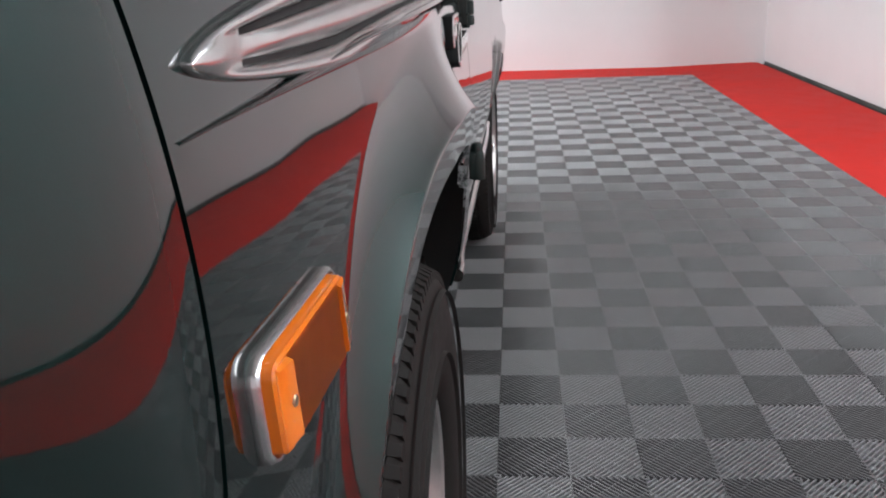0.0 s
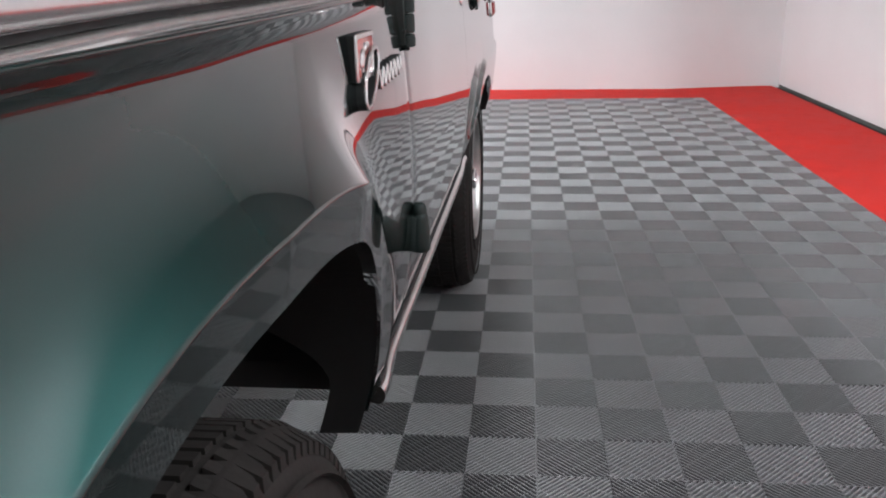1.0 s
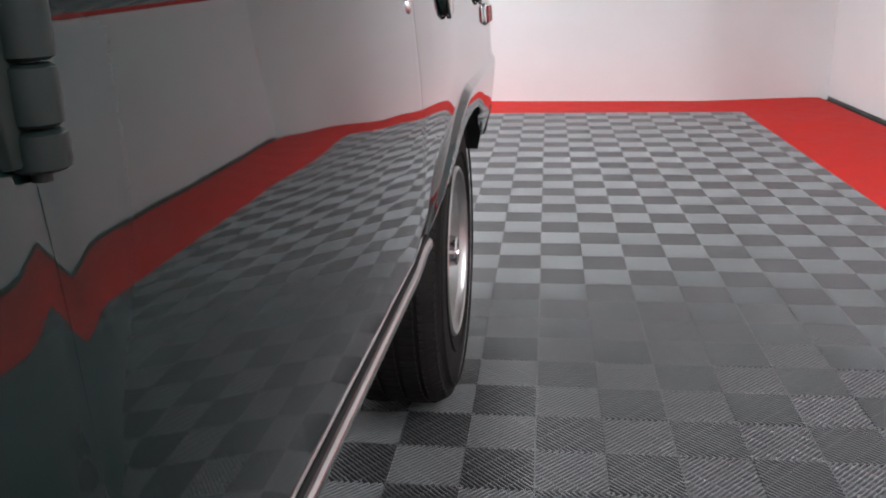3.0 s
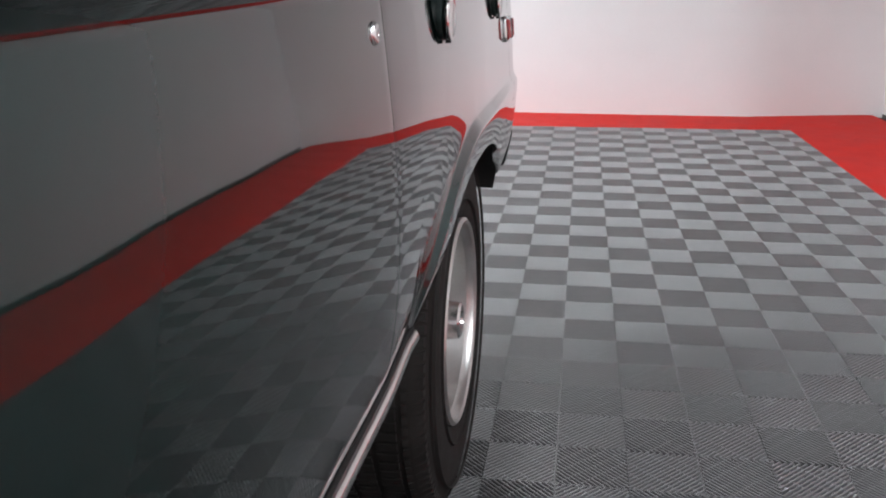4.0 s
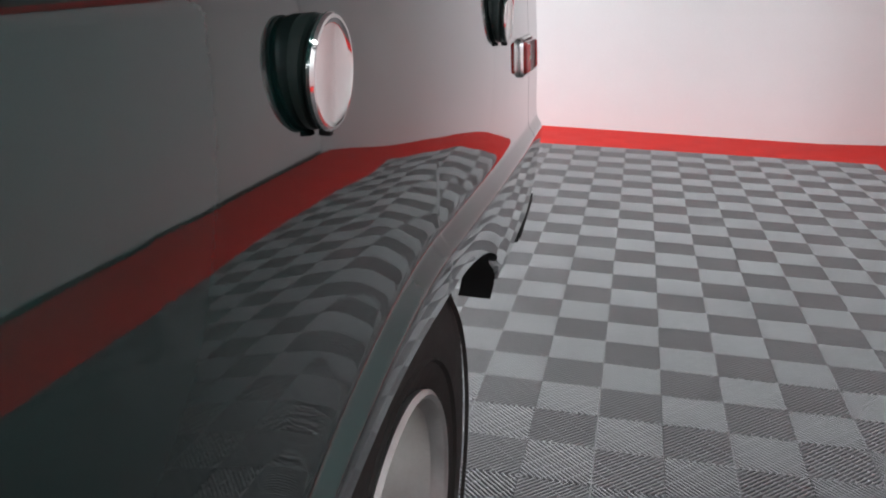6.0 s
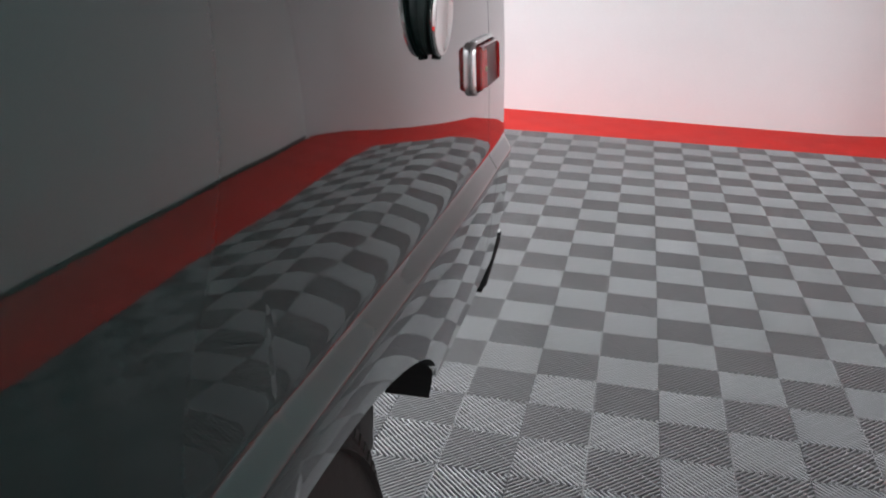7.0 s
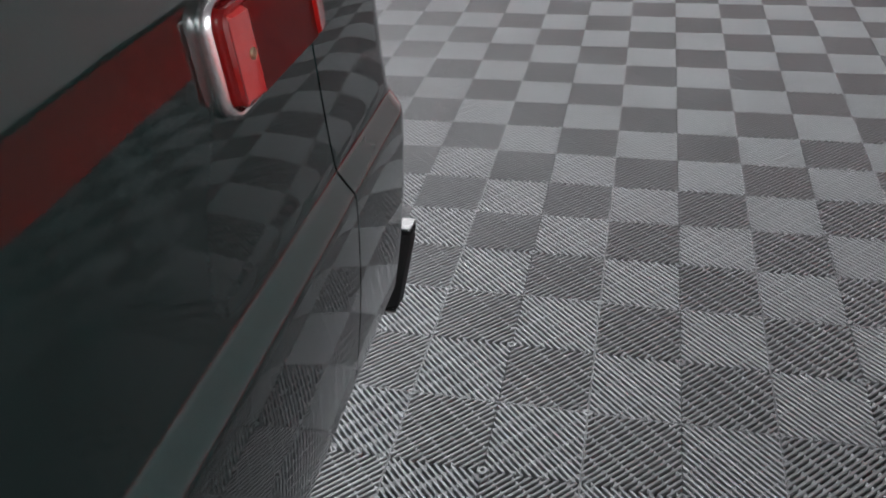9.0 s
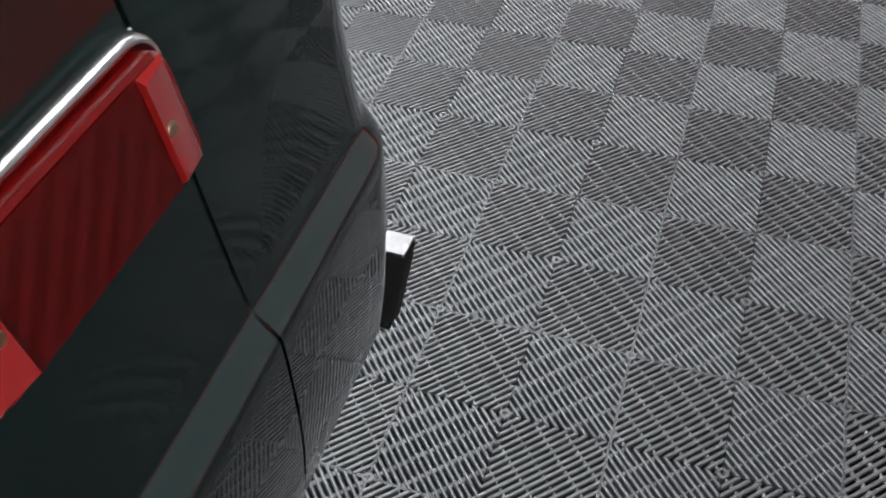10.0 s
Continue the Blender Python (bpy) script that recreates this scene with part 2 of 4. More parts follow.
# ---- the vehicle: local x runs outwards to its near side, y to its rear ----
XC = -1.05
Y_NOSE, Y_SEAM, Y_DOOR_A, Y_DOOR_B, Y_TAIL = -2.14, -1.988, -0.700, 0.268, 1.755
HUB_F, HUB_R, HUB_Z, TYRE_R = -1.41, 0.905, 0.362, 0.362
Z_BELT = 1.035
CREST_Z, CREST_A, CREST_B, CREST_ZC = 0.747, 0.500, 0.327, 0.42
ARCH_Y = -1.39
RIDGE_A, RIDGE_B, RIDGE_ZC = 0.485, 0.440, 0.42

vehicle = new("off_road_vehicle")
YAW = 0.013
vehicle.location = (XC + 0.9 * YAW, 0, 0)
vehicle.rotation_euler = (0, 0, -YAW)
tagged(vehicle, "dark green vintage two-door off-road vehicle with chrome trim", "car")

PROFILE_Z = np.array([0.40, 0.50, 0.56, 0.64, 0.74, 0.84, 0.94, 1.04, 1.12])
PROFILE_U = np.array([0.800, 0.829, 0.845, 0.8570, 0.8625, 0.860, 0.8525, 0.842, 0.830])


def profile(z):
    """A smooth curve through the section's points."""
    c = np.polyfit(PROFILE_Z, PROFILE_U, 5)
    return np.polyval(c, z)


def ellipse_distance(y, z, yc, zc, a, b):
    fy, fz = (y - yc) / a, (z - zc) / b
    g = np.sqrt((fy / a) ** 2 + (fz / b) ** 2) + 1e-6
    return (fy ** 2 + fz ** 2 - 1) / (2 * g)


def arch_distance(y, z, yc, zc, a, b, n=2.5):
    fy, fz = np.abs(y - yc) / a + 1e-5, np.abs(z - zc) / b + 1e-5
    f = (fy ** n + fz ** n) ** (1 / n)
    g = np.sqrt((fy ** (n - 1) / a) ** 2 + (fz ** (n - 1) / b) ** 2) * f ** (1 - n)
    return (f - 1) / g


def soft_ramp(d, w, r):
    """1 below 0, 0 above w, with corners rounded over r."""
    t = np.clip(d / w, -1, 2)
    k = r / w

    def relu(v):
        return 0.5 * (v + np.sqrt(v * v + k * k))
    return (1 - (relu(t) - relu(t - 1))) * (1 - smoothstep(w + 0.01, w + 0.05, d))


def side_u(y, z):
    """How far the body's side stands out from the middle at (y, z)."""
    y, z = np.asarray(y, float), np.asarray(z, float)
    u = profile(z)
    # the fender narrows towards the nose, and the tail a little
    u = u - 0.0175 * np.clip((-1.18 - y) / 0.58, 0, 2) ** 1.3 - 0.009 * np.clip((y - 1.0) / 0.75, 0, 2) ** 2
    # the rear quarter leans out a little towards its top
    up = z - 0.80
    u = u + (up - 4.0 * np.clip(up, 0, 0.125) ** 2 - np.maximum(up - 0.125, 0)) * np.interp(y, (0.27, 0.42, 0.6, 1.3, 1.65), (0.0, 0.024, 0.030, 0.030, 0.034))
    # flare round the front wheel
    d = arch_distance(y, z, ARCH_Y, RIDGE_ZC, RIDGE_A, RIDGE_B)
    out = np.clip(1 - np.maximum(d, 0) / (0.072 + 0.052 * smoothstep(-1.55, -1.15, y)), 0, 1) ** 2.1
    inside = 1 - 0.35 * np.clip(-d / 0.06, 0, 1)
    side = smoothstep(0.36, 0.60, z)
    u = u + 0.042 * (1 - 0.4 * np.clip((-1.4 - y) / 0.35, 0, 1)) * (1 - 0.75 * smoothstep(-1.24, -0.98, y)) * side * np.where(d > 0, out, inside)
    # stepped crease over the rear wheel and along the rear quarter
    dr = np.where(y > HUB_R, z - CREST_Z, ellipse_distance(y, z, HUB_R, CREST_ZC, CREST_A, CREST_B))
    grow = np.where(y > HUB_R, 1.0, smoothstep(0.47, 0.66, z)) * smoothstep(0.36, 0.50, y)
    lower = 1 - 0.5 * np.clip((CREST_Z - z) / 0.2, 0, 1.5) ** 1.5 * np.where(y > HUB_R, 1 - smoothstep(0.98, 1.24, y), 0.4)
    u = u + 0.018 * grow * soft_ramp(dr, 0.016, 0.0025) * np.where(dr < 0, lower, 1)
    # hollow where the panel runs into the crease
    u = u + 0.0036 * grow * np.clip(1 - np.maximum(dr - 0.012, 0) / 0.075, 0, 1) ** 2.2 * (dr > 0.0) * smoothstep(0.0, 0.02, dr)
    # the rear quarter tucks under below the crease
    u = u - smoothstep(0.58, 0.88, y) * (1 - smoothstep(0.98, 1.24, y)) * 0.012 * (1 - smoothstep(0.60, 0.735, z))
    # behind the wheel it stays flatter down to its lower edge
    u = u + 0.014 * np.clip(0.71 - z, 0, 0.2) ** 2 / 0.15 * smoothstep(1.15, 1.38, y)
    u = u - 0.003 * smoothstep(1.35, 1.72, y) * soft_ramp(dr, 0.016, 0.0025)
    # panel edges roll in at the door joints
    u = u - 0.0008 * np.exp(-((y - Y_DOOR_A) / 0.014) ** 2) - 0.00022 * np.exp(-((y - Y_DOOR_B) / 0.010) ** 2)
    # rounded rear corner
    r = 0.055
    t = np.clip((y - (Y_TAIL - r)) / r, 0, 0.999)
    u = u - r * (1 - np.sqrt(1 - t * t))
    return u


def seam_y(z):
    """The joint between fender and nose bows backwards at mid height."""
    return 0.022 - np.minimum(1.25 * (np.asarray(z, float) - 0.915) ** 2, 0.05)


def side_normal(y, z, s=1.0):
    e = 0.0015
    uy = (side_u(y + e, z) - side_u(y - e, z)) / (2 * e)
    uz = (side_u(y, z + e) - side_u(y, z - e)) / (2 * e)
    n = np.stack([np.ones_like(uy), -uy, -uz], -1)
    n /= np.linalg.norm(n, axis=-1, keepdims=True)
    n[..., 0] *= s
    return n


def opening_low(y):
    """Lower edge of the side at y: the sill, or the edge of a wheel opening."""
    y = np.asarray(y, float)
    sill = np.where(y < HUB_F, 0.47, np.where(y > HUB_R, 0.535, 0.508))
    sill = np.where(y > HUB_R + 0.3, 0.564 + 0.008 * np.clip((y - 1.35) / 0.35, 0, 1), sill)
    f = 0.42 + 0.395 * np.clip(1 - (np.abs(y - ARCH_Y) / 0.43) ** 2.5, 0, 1) ** 0.4
    reach = np.where(y > HUB_R, 0.475, 0.42)
    r = 0.42 + 0.272 * np.clip(1 - (np.abs(y - HUB_R) / reach) ** 2.4, 0, 1) ** (1 / 2.4)
    z = np.where(np.abs(y - ARCH_Y) < 0.43, np.maximum(f, sill), sill)
    return np.where(np.abs(y - HUB_R) < reach, np.maximum(r, z), z)


def columns(y0, y1, step):
    ys = list(np.linspace(y0, y1, int((y1 - y0) / step) + 1))
    for hub, a in ((ARCH_Y, 0.43), (HUB_R, 0.42), (HUB_R, 0.475)):
        for k in range(40):
            for s in (-1, 1):
                v = hub + s * a * (1 - (k / 40) ** 3 * 0.2)
                if y0 < v < y1:
                    ys.append(v)
    return np.array(sorted(set(np.round(ys, 5))))


def side_panel(name, y0, y1, step, rows, label, mirror=False, top=Z_BELT):
    s = -1.0 if mirror else 1.0
    ys = columns(y0, y1, step)
    lo = opening_low(ys)
    f = np.linspace(0, 1, rows)
    Y = np.repeat(ys[:, None], rows, 1)
    Z = lo[:, None] + (top - lo)[:, None] * f[None]
    Y = Y + seam_y(Z) * (1 - smoothstep(Y_SEAM, Y_SEAM + 0.25, Y))
    U = side_u(Y, Z)
    N = side_normal(Y, Z, s)
    n = len(ys)
    verts = np.stack([s * U, Y, Z], -1).reshape(-1, 3).tolist()
    normals = N.reshape(-1, 3).tolist()
    idx = np.arange(n * rows).reshape(n, rows)
    faces = []
    for i in range(n - 1):
        for j in range(rows - 1):
            q = (idx[i, j], idx[i + 1, j], idx[i + 1, j + 1], idx[i, j + 1])
            faces.append(q if not mirror else q[::-1])
    # returned edge all round
    loop = list(idx[:, 0]) + list(idx[-1, 1:]) + list(idx[-2::-1, -1]) + list(idx[0, -2:0:-1])
    for a, b in zip(loop, loop[1:] + loop[:1]):
        pa, pb = Vector(verts[a]), Vector(verts[b])
        na, nb = Vector(normals[a]), Vector(normals[b])
        qa, qb = pa - 0.014 * Vector((s, 0, 0)), pb - 0.014 * Vector((s, 0, 0))
        nn = (pb - pa).cross(qa - pa)
        nn = nn.normalized() if nn.length > 1e-12 else na
        k = len(verts)
        verts += [tuple(pa), tuple(pb), tuple(qb), tuple(qa)]
        if mirror:
            nn = -nn
        normals += [tuple(nn)] * 4
        faces.append((k, k + 1, k + 2, k + 3))
    me = mesh_from(name, verts, [tuple(int(v) for v in q) for q in faces], PAINT, smooth=True)
    me.normals_split_custom_set_from_vertices(normals)
    ob = new(name, me)
    ob.parent = vehicle
    if label:
        ob["label"] = label
    return ob


GAP = 0.0011
for mirror in (False, True):
    step = 0.02 if mirror else 0.008
    rows = 40 if mirror else 110
    side_panel("front_fender", Y_SEAM + 0.0035, Y_DOOR_A - GAP, step, rows, "", mirror)
    side_panel("door", Y_DOOR_A + GAP, Y_DOOR_B - GAP, step, rows, "", mirror)
    side_panel("rear_quarter", Y_DOOR_B + GAP, 1.5735, step if mirror else 0.006, rows if mirror else 150, "", mirror)
    side_panel("rear_corner", 1.5735 + 2.4 * GAP, Y_TAIL - 0.0005, 0.02 if mirror else 0.002, rows if mirror else 150, "", mirror)

# painted jambs behind the panel joints
for yj in (Y_DOOR_A, Y_DOOR_B, 1.574, Y_SEAM):
    bm = bmesh.new()
    path = []
    for z in np.linspace(0.59 if yj > 1 else 0.53, 1.03, 40):
        yy = yj + (float(seam_y(z)) if yj == Y_SEAM else 0.0)
        path.append(((float(side_u(yy, z)) - (0.0003 if -1 < yj < 1 else 0.0075 if yj < 0 else 0.0045), yy, float(z)), (1, 0, 0), (0, 1, 0)))
    sweep(bm, [(0.0, -0.008), (0.0, 0.008), (-0.004, 0.008), (-0.004, -0.008)], path)
    part("door_jamb", bm, PAINT, vehicle)

# dark shell behind the panels and the wheel housings
def inner_panel(s, u0, u1, y0, y1, z0, z1):
    bm = bmesh.new()
    box(bm, min(s * u0, s * u1), max(s * u0, s * u1), y0, y1, z0, z1)
    part("inner_panel", bm, UNDER, vehicle, "black inner body panel")


for s in (-1, 1):
    inner_panel(s, 0.80, 0.825, HUB_F + 0.49, HUB_R - 0.45, 0.53, 1.03)
    inner_panel(s, 0.78, 0.805, HUB_R + 0.50, Y_TAIL - 0.06, 0.6, 1.03)
    inner_panel(s, 0.76, 0.79, Y_SEAM + 0.02, HUB_F - 0.47, 0.46, 1.02)
    inner_panel(s, 0.42, 0.80, HUB_F - 0.5, HUB_F + 0.5, 0.90, 1.02)
    inner_panel(s, 0.42, 0.80, HUB_R - 0.5, HUB_R + 0.5, 0.78, 1.02)
    inner_panel(s, 0.40, 0.44, HUB_F - 0.5, HUB_F + 0.5, 0.62, 0.95)
    inner_panel(s, 0.40, 0.44, HUB_R - 0.5, HUB_R + 0.5, 0.46, 0.95)


def wheel_liner(yc, zc, a_front, a_rear, b, n, foot, deep_foot, z_low, z_high):
    """Black lining that follows the edge of a wheel opening; shallow at the foot behind the wheel, deep above."""
    bm = bmesh.new()
    rows = []
    for k in range(73):
        a = math.pi * k / 72
        cy, cz = math.cos(a), math.sin(a)
        y = yc + (a_rear if cy > 0 else a_front) * math.copysign(abs(cy) ** (2 / n), cy)
        z = zc + b * cz ** (2 / n)
        if z < foot:
            continue
        u = float(side_u(y, z)) - 0.004
        deep = 0.36 if cy < 0 else deep_foot + (0.36 - deep_foot) * float(smoothstep(z_low, z_high, z))
        rows.append([bm.verts.new((u - deep * f, y - 0.010 * f, z + 0.004 * f)) for f in (0.0, 0.25, 0.6, 1.0)])
    for p, q in zip(rows, rows[1:]):
        for i in range(3):
            bm.faces.new((p[i], p[i + 1], q[i + 1], q[i]))
    bmesh.ops.solidify(bm, geom=bm.faces[:], thickness=0.005)
    return bm


part("front_wheel_liner", wheel_liner(ARCH_Y, 0.422, 0.428, 0.428, 0.395, 2.5, 0.475, 0.045, 0.54, 0.80), UNDER, vehicle, "black wheel housing")
part("rear_wheel_liner", wheel_liner(HUB_R, 0.422, 0.418, 0.473, 0.272, 2.4, 0.520, 0.050, 0.61, 0.68), UNDER, vehicle, "black wheel housing")
# black inner side of the quarter behind the wheel, rounded along its foot
bm = bmesh.new()
path = []
for y in np.linspace(1.372, Y_TAIL - 0.02, 24):
    z = float(opening_low(np.array(y)))
    path.append(((float(side_u(y, z)) - 0.014, float(y), z + 0.010), (1, 0, 0), (0, 0, 1)))
sweep(bm, [(0.0, 0.004), (-0.010, -0.003), (-0.035, -0.001), (-0.050, 0.014), (-0.054, 0.16), (-0.048, 0.16), (-0.042, 0.02), (-0.030, 0.006), (-0.010, 0.004)], path)
part("quarter_lining", bm, UNDER, vehicle, "black inner skin of the rear quarter")

# chassis and axles
bm = bmesh.new()
for s in (-1, 1):
    box(bm, s * 0.36 - 0.04, s * 0.36 + 0.04, -2.1, 1.65, 0.46, 0.58, 0.01)
box(bm, -0.78, 0.78, -0.9, 0.42, 0.50, 0.54, 0.005)
box(bm, -0.68, 0.68, 1.25, 1.70, 0.54, 0.58, 0.005)
part("chassis", bm, UNDER, vehicle, "black ladder frame and floor pan")
for hub in (HUB_F, HUB_R):
    bm = bmesh.new()
    tube(bm, [(-0.7, hub, HUB_Z), (0.7, hub, HUB_Z)], 0.045, 14)
    lathe(bm, [(0.0, -0.13), (0.09, -0.11), (0.14, 0.0), (0.09, 0.11), (0.0, 0.13)], 20, "y", (0.12, hub, HUB_Z))
    part("axle", bm, UNDER, vehicle)

# nose, hood, cab and tail
def patch(bm, rows, thick=0.02):
    vs = [[bm.verts.new(p) for p in row] for row in rows]
    fs = []
    for p, q in zip(vs, vs[1:]):
        for i in range(len(p) - 1):
            fs.append(bm.faces.new((p[i], p[i + 1], q[i + 1], q[i])))
    if thick:
        bmesh.ops.solidify(bm, geom=fs, thickness=thick)


for s in (-1, 1):
    bm = bmesh.new()
    skins = []
    for inset in (0.0, 0.012):
        rows = []
        for k in range(61):
            t = min(k, 60) / 60 * math.pi / 2
            row = []
            for j in range(71):
                z = 0.47 + (Z_BELT - 0.47) * j / 70
                y0 = Y_SEAM + float(seam_y(z)) - GAP
                # the corner rounds towards the front and tucks under below mid height
                low = max(0.0, 0.925 - max(z, 0.60))
                tuck = 2.0 * min(low, 0.11) ** 2 + 0.44 * max(low - 0.11, 0.0)
                u = float(side_u(y0, z)) - 0.12 * (1 - math.cos(t)) - tuck * smoothstep(0.0, 1.0, t)
                row.append(bm.verts.new((s * (u - inset * math.cos(t)), y0 - (0.19 - inset) * math.sin(t), z)))
            rows.append(row)
        rows.append([bm.verts.new((s * 0.55, v.co.y, v.co.z)) for v in rows[-1]])
        skins.append(rows)
    outer, inner = skins
    n, m = len(outer), len(outer[0])
    for rows in skins:
        for p, q in zip(rows, rows[1:]):
            for i in range(m - 1):
                bm.faces.new((p[i], p[i + 1], q[i + 1], q[i]))
    rim = [(k, 0) for k in range(n)] + [(n - 1, i) for i in range(1, m)] + [(k, m - 1) for k in range(n - 2, -1, -1)] + [(0, i) for i in range(m - 2, 0, -1)]
    for (a, b), (c, d) in zip(rim, rim[1:] + rim[:1]):
        bm.faces.new((outer[a][b], outer[c][d], inner[c][d], inner[a][b]))
    part("nose_panel", bm, PAINT, vehicle)
bm = bmesh.new()
box(bm, -0.56, 0.56, -2.235, -2.19, 0.60, 1.0, 0.01)
grille = part("grille", bm, SEAL, vehicle, "black radiator grille")
for k in range(7):
    bm = bmesh.new()
    box(bm, -0.54, 0.54, -2.245, -2.236, 0.65 + 0.045 * k, 0.665 + 0.045 * k, 0.003)
    part("slat", bm, CHROME, grille)
for s in (-1, 1):
    bm = bmesh.new()
    lathe(bm, [(0.0, -2.262), (0.06, -2.256), (0.085, -2.246), (0.092, -2.25), (0.10, -2.238), (0.10, -2.2)], 32, "y", (s * 0.64, 0, 0.84))
    part("headlight", bm, CHROME, vehicle, "round chrome-rimmed headlight")
bm = bmesh.new()
rows = []
for k in range(13):
    y = -2.2 + (1.43) * k / 12
    rows.append([(u, y, Z_BELT + 0.03 * math.cos(u / 0.84 * math.pi / 2) + 0.03 * (k / 12) - 0.002) for u in np.linspace(-0.835, 0.835, 15)])
patch(bm, rows, 0.02)
part("hood", bm, PAINT, vehicle)
bm = bmesh.new()
box(bm, -0.80, 0.80, Y_TAIL - 0.03, Y_TAIL - 0.002, 0.58, Z_BELT, 0.008)
part("tailgate", bm, PAINT, vehicle)
# open body closed by a low black cover
bm = bmesh.new()
rows = []
for k in range(13):
    y = -0.765 + (Y_TAIL - 0.012 + 0.765) * k / 12
    rows.append([(u, y, Z_BELT + 0.004 + 0.018 * math.cos(u / 0.84 * math.pi / 2) ** 0.6 + 0.012 * math.sin(math.pi * k / 12)) for u in np.linspace(-0.832, 0.832, 17)])
patch(bm, rows, 0.012)
part("tub_cover", bm, SEAL, vehicle, "plain black cover over the open body")

# bumpers: a bright channel with a black back
def taper_ends(bm, w):
    """Draws the ends in towards the lower edge."""
    for v in bm.verts:
        if abs(v.co.x) > w - 0.02:
            v.co.x -= math.copysign(0.022 * max(0.0, (0.602 - v.co.z) / 0.105) ** 1.7, v.co.x)


for y, name in ((-2.30, "front_bumper"), (1.758, "rear_bumper")):
    s = -1 if y < 0 else 1
    w = 0.849
    bm = bmesh.new()
    sec = [(0.0, -0.052), (0.024, -0.052), (0.026, -0.044), (0.026, 0.044), (0.021, 0.052), (0.0, 0.053), (0.0, 0.050), (0.019, 0.049), (0.023, 0.042), (0.023, -0.042), (0.022, -0.049), (0.0, -0.050)]
    sweep(bm, sec, [((u, y, 0.546), (0, s, 0), (0, 0, 1)) for u in np.linspace(-w, w, 9)])
    taper_ends(bm, w)
    bumper = part(name, bm, MOULD, vehicle, "bright steel bumper")
    bm = bmesh.new()
    y0, y1 = sorted((y + s * 0.002, y + s * 0.0225))
    box(bm, -w - 0.002, w + 0.002, y0, y1, 0.4955, 0.5915, 0.008)
    taper_ends(bm, w + 0.002)
    part("backing", bm, SEAL, bumper, "black backing of the bumper")

# bright rail along the sill
bm = bmesh.new()
sec = [(0.010 * math.cos(a), 0.012 * math.sin(a)) for a in np.linspace(-1.9, 1.9, 13)] + [(-0.008, 0.010), (-0.008, -0.010)]
path = []
for y in np.linspace(-0.945, 0.455, 60):
    z = 0.520
    path.append(((float(side_u(y, z)) + 0.004, y, z), (1, 0, 0), (0, 0, 1)))
sweep(bm, sec, path)
part("sill_rail", bm, CHROME, vehicle, "bright metal sill rail")
bm = bmesh.new()
path = [((float(side_u(y, 0.537)) + 0.0005, y, 0.537), (1, 0, 0), (0, 0, 1)) for y in np.linspace(-0.94, 0.45, 60)]
sweep(bm, [(0.002, 0.005), (0.002, -0.005), (-0.004, -0.005), (-0.004, 0.005)], path)
part("sill_seal", bm, SEAL, vehicle, "thin black rubber strip")

# belt moulding: a slanted lower face, a dark groove and a rounded upper rib, closed in a rounded tip at the nose
def belt_z(y):
    return 0.985 + 0.019 * (y + 1.86) + 0.004 * max(0.0, y + 1.0)


RIM_LOW = [(0.0, -0.034), (0.006, -0.0335), (0.0105, -0.031), (0.0115, -0.027), (0.0095, -0.023), (0.0045, -0.0205), (0.0018, -0.0190)]
RIB = [(0.0018, -0.0130), (0.0060, -0.0112), (0.0100, -0.0070), (0.0118, -0.0010), (0.0110, 0.0050), (0.0070, 0.0092), (0.0018, 0.0105)]
RIM_HIGH = [(0.0018, 0.0175), (0.0055, 0.0195), (0.0105, 0.0230), (0.0118, 0.0275), (0.0095, 0.032), (0.004, 0.034), (0.0, 0.034)]
SPLIT = RIM_LOW + RIB + RIM_HIGH + [(-0.006, 0.033), (-0.006, -0.033)]
ROUND = [(0.016 * math.cos(a), 0.034 * math.sin(a)) for a in np.linspace(-math.pi / 2, math.pi / 2, len(SPLIT) - 2)] + [(-0.006, 0.033), (-0.006, -0.033)]


def moulding_section(y):
    """Solid at the tip, then hollow, then hollow with the centre rib."""
    open_m = float(smoothstep(-1.925, -1.865, y))
    rib_m = float(smoothstep(-1.890, -1.825, y))
    out = []
    for k, (p, q) in enumerate(zip(ROUND, SPLIT)):
        depth = q[0]
        if len(RIM_LOW) <= k < len(RIM_LOW) + len(RIB):
            depth = 0.0018 + (q[0] - 0.0018) * rib_m
        out.append((p[0] * (1 - open_m) + depth * open_m, p[1] * (1 - open_m) + q[1] * open_m))
    return out


def low_edge(y, up):
    """The lower part of the moulding gets narrower behind the nose."""
    return up * (1 - 0.42 * float(smoothstep(-1.80, -1.40, y))) if up < 0 else up


bm = bmesh.new()
path_y = np.concatenate([-1.938 + 0.31 * np.linspace(0, 1, 150) ** 2, np.linspace(-1.60, 1.56, 120)])
rings = []
for y in path_y:
    y = float(y)
    z = float(belt_z(y))
    u = float(side_u(y, z)) + 0.001
    k = min(1.0, max(0.0, (y + 1.9385) / 0.24) ** 0.55)
    rings.append([bm.verts.new((u + (0.25 + 0.75 * k) * a, y, z + max(0.03, k) * low_edge(y, b))) for a, b in moulding_section(y)])
for p, q in zip(rings, rings[1:]):
    for i in range(len(p)):
        j = (i + 1) % len(p)
        bm.faces.new((p[i], p[j], q[j], q[i]))
bm.faces.new(rings[0][::-1])
bm.faces.new(rings[-1])
moulding = part("belt_moulding", bm, MOULD, vehicle, "ribbed chrome belt moulding", angle=60)
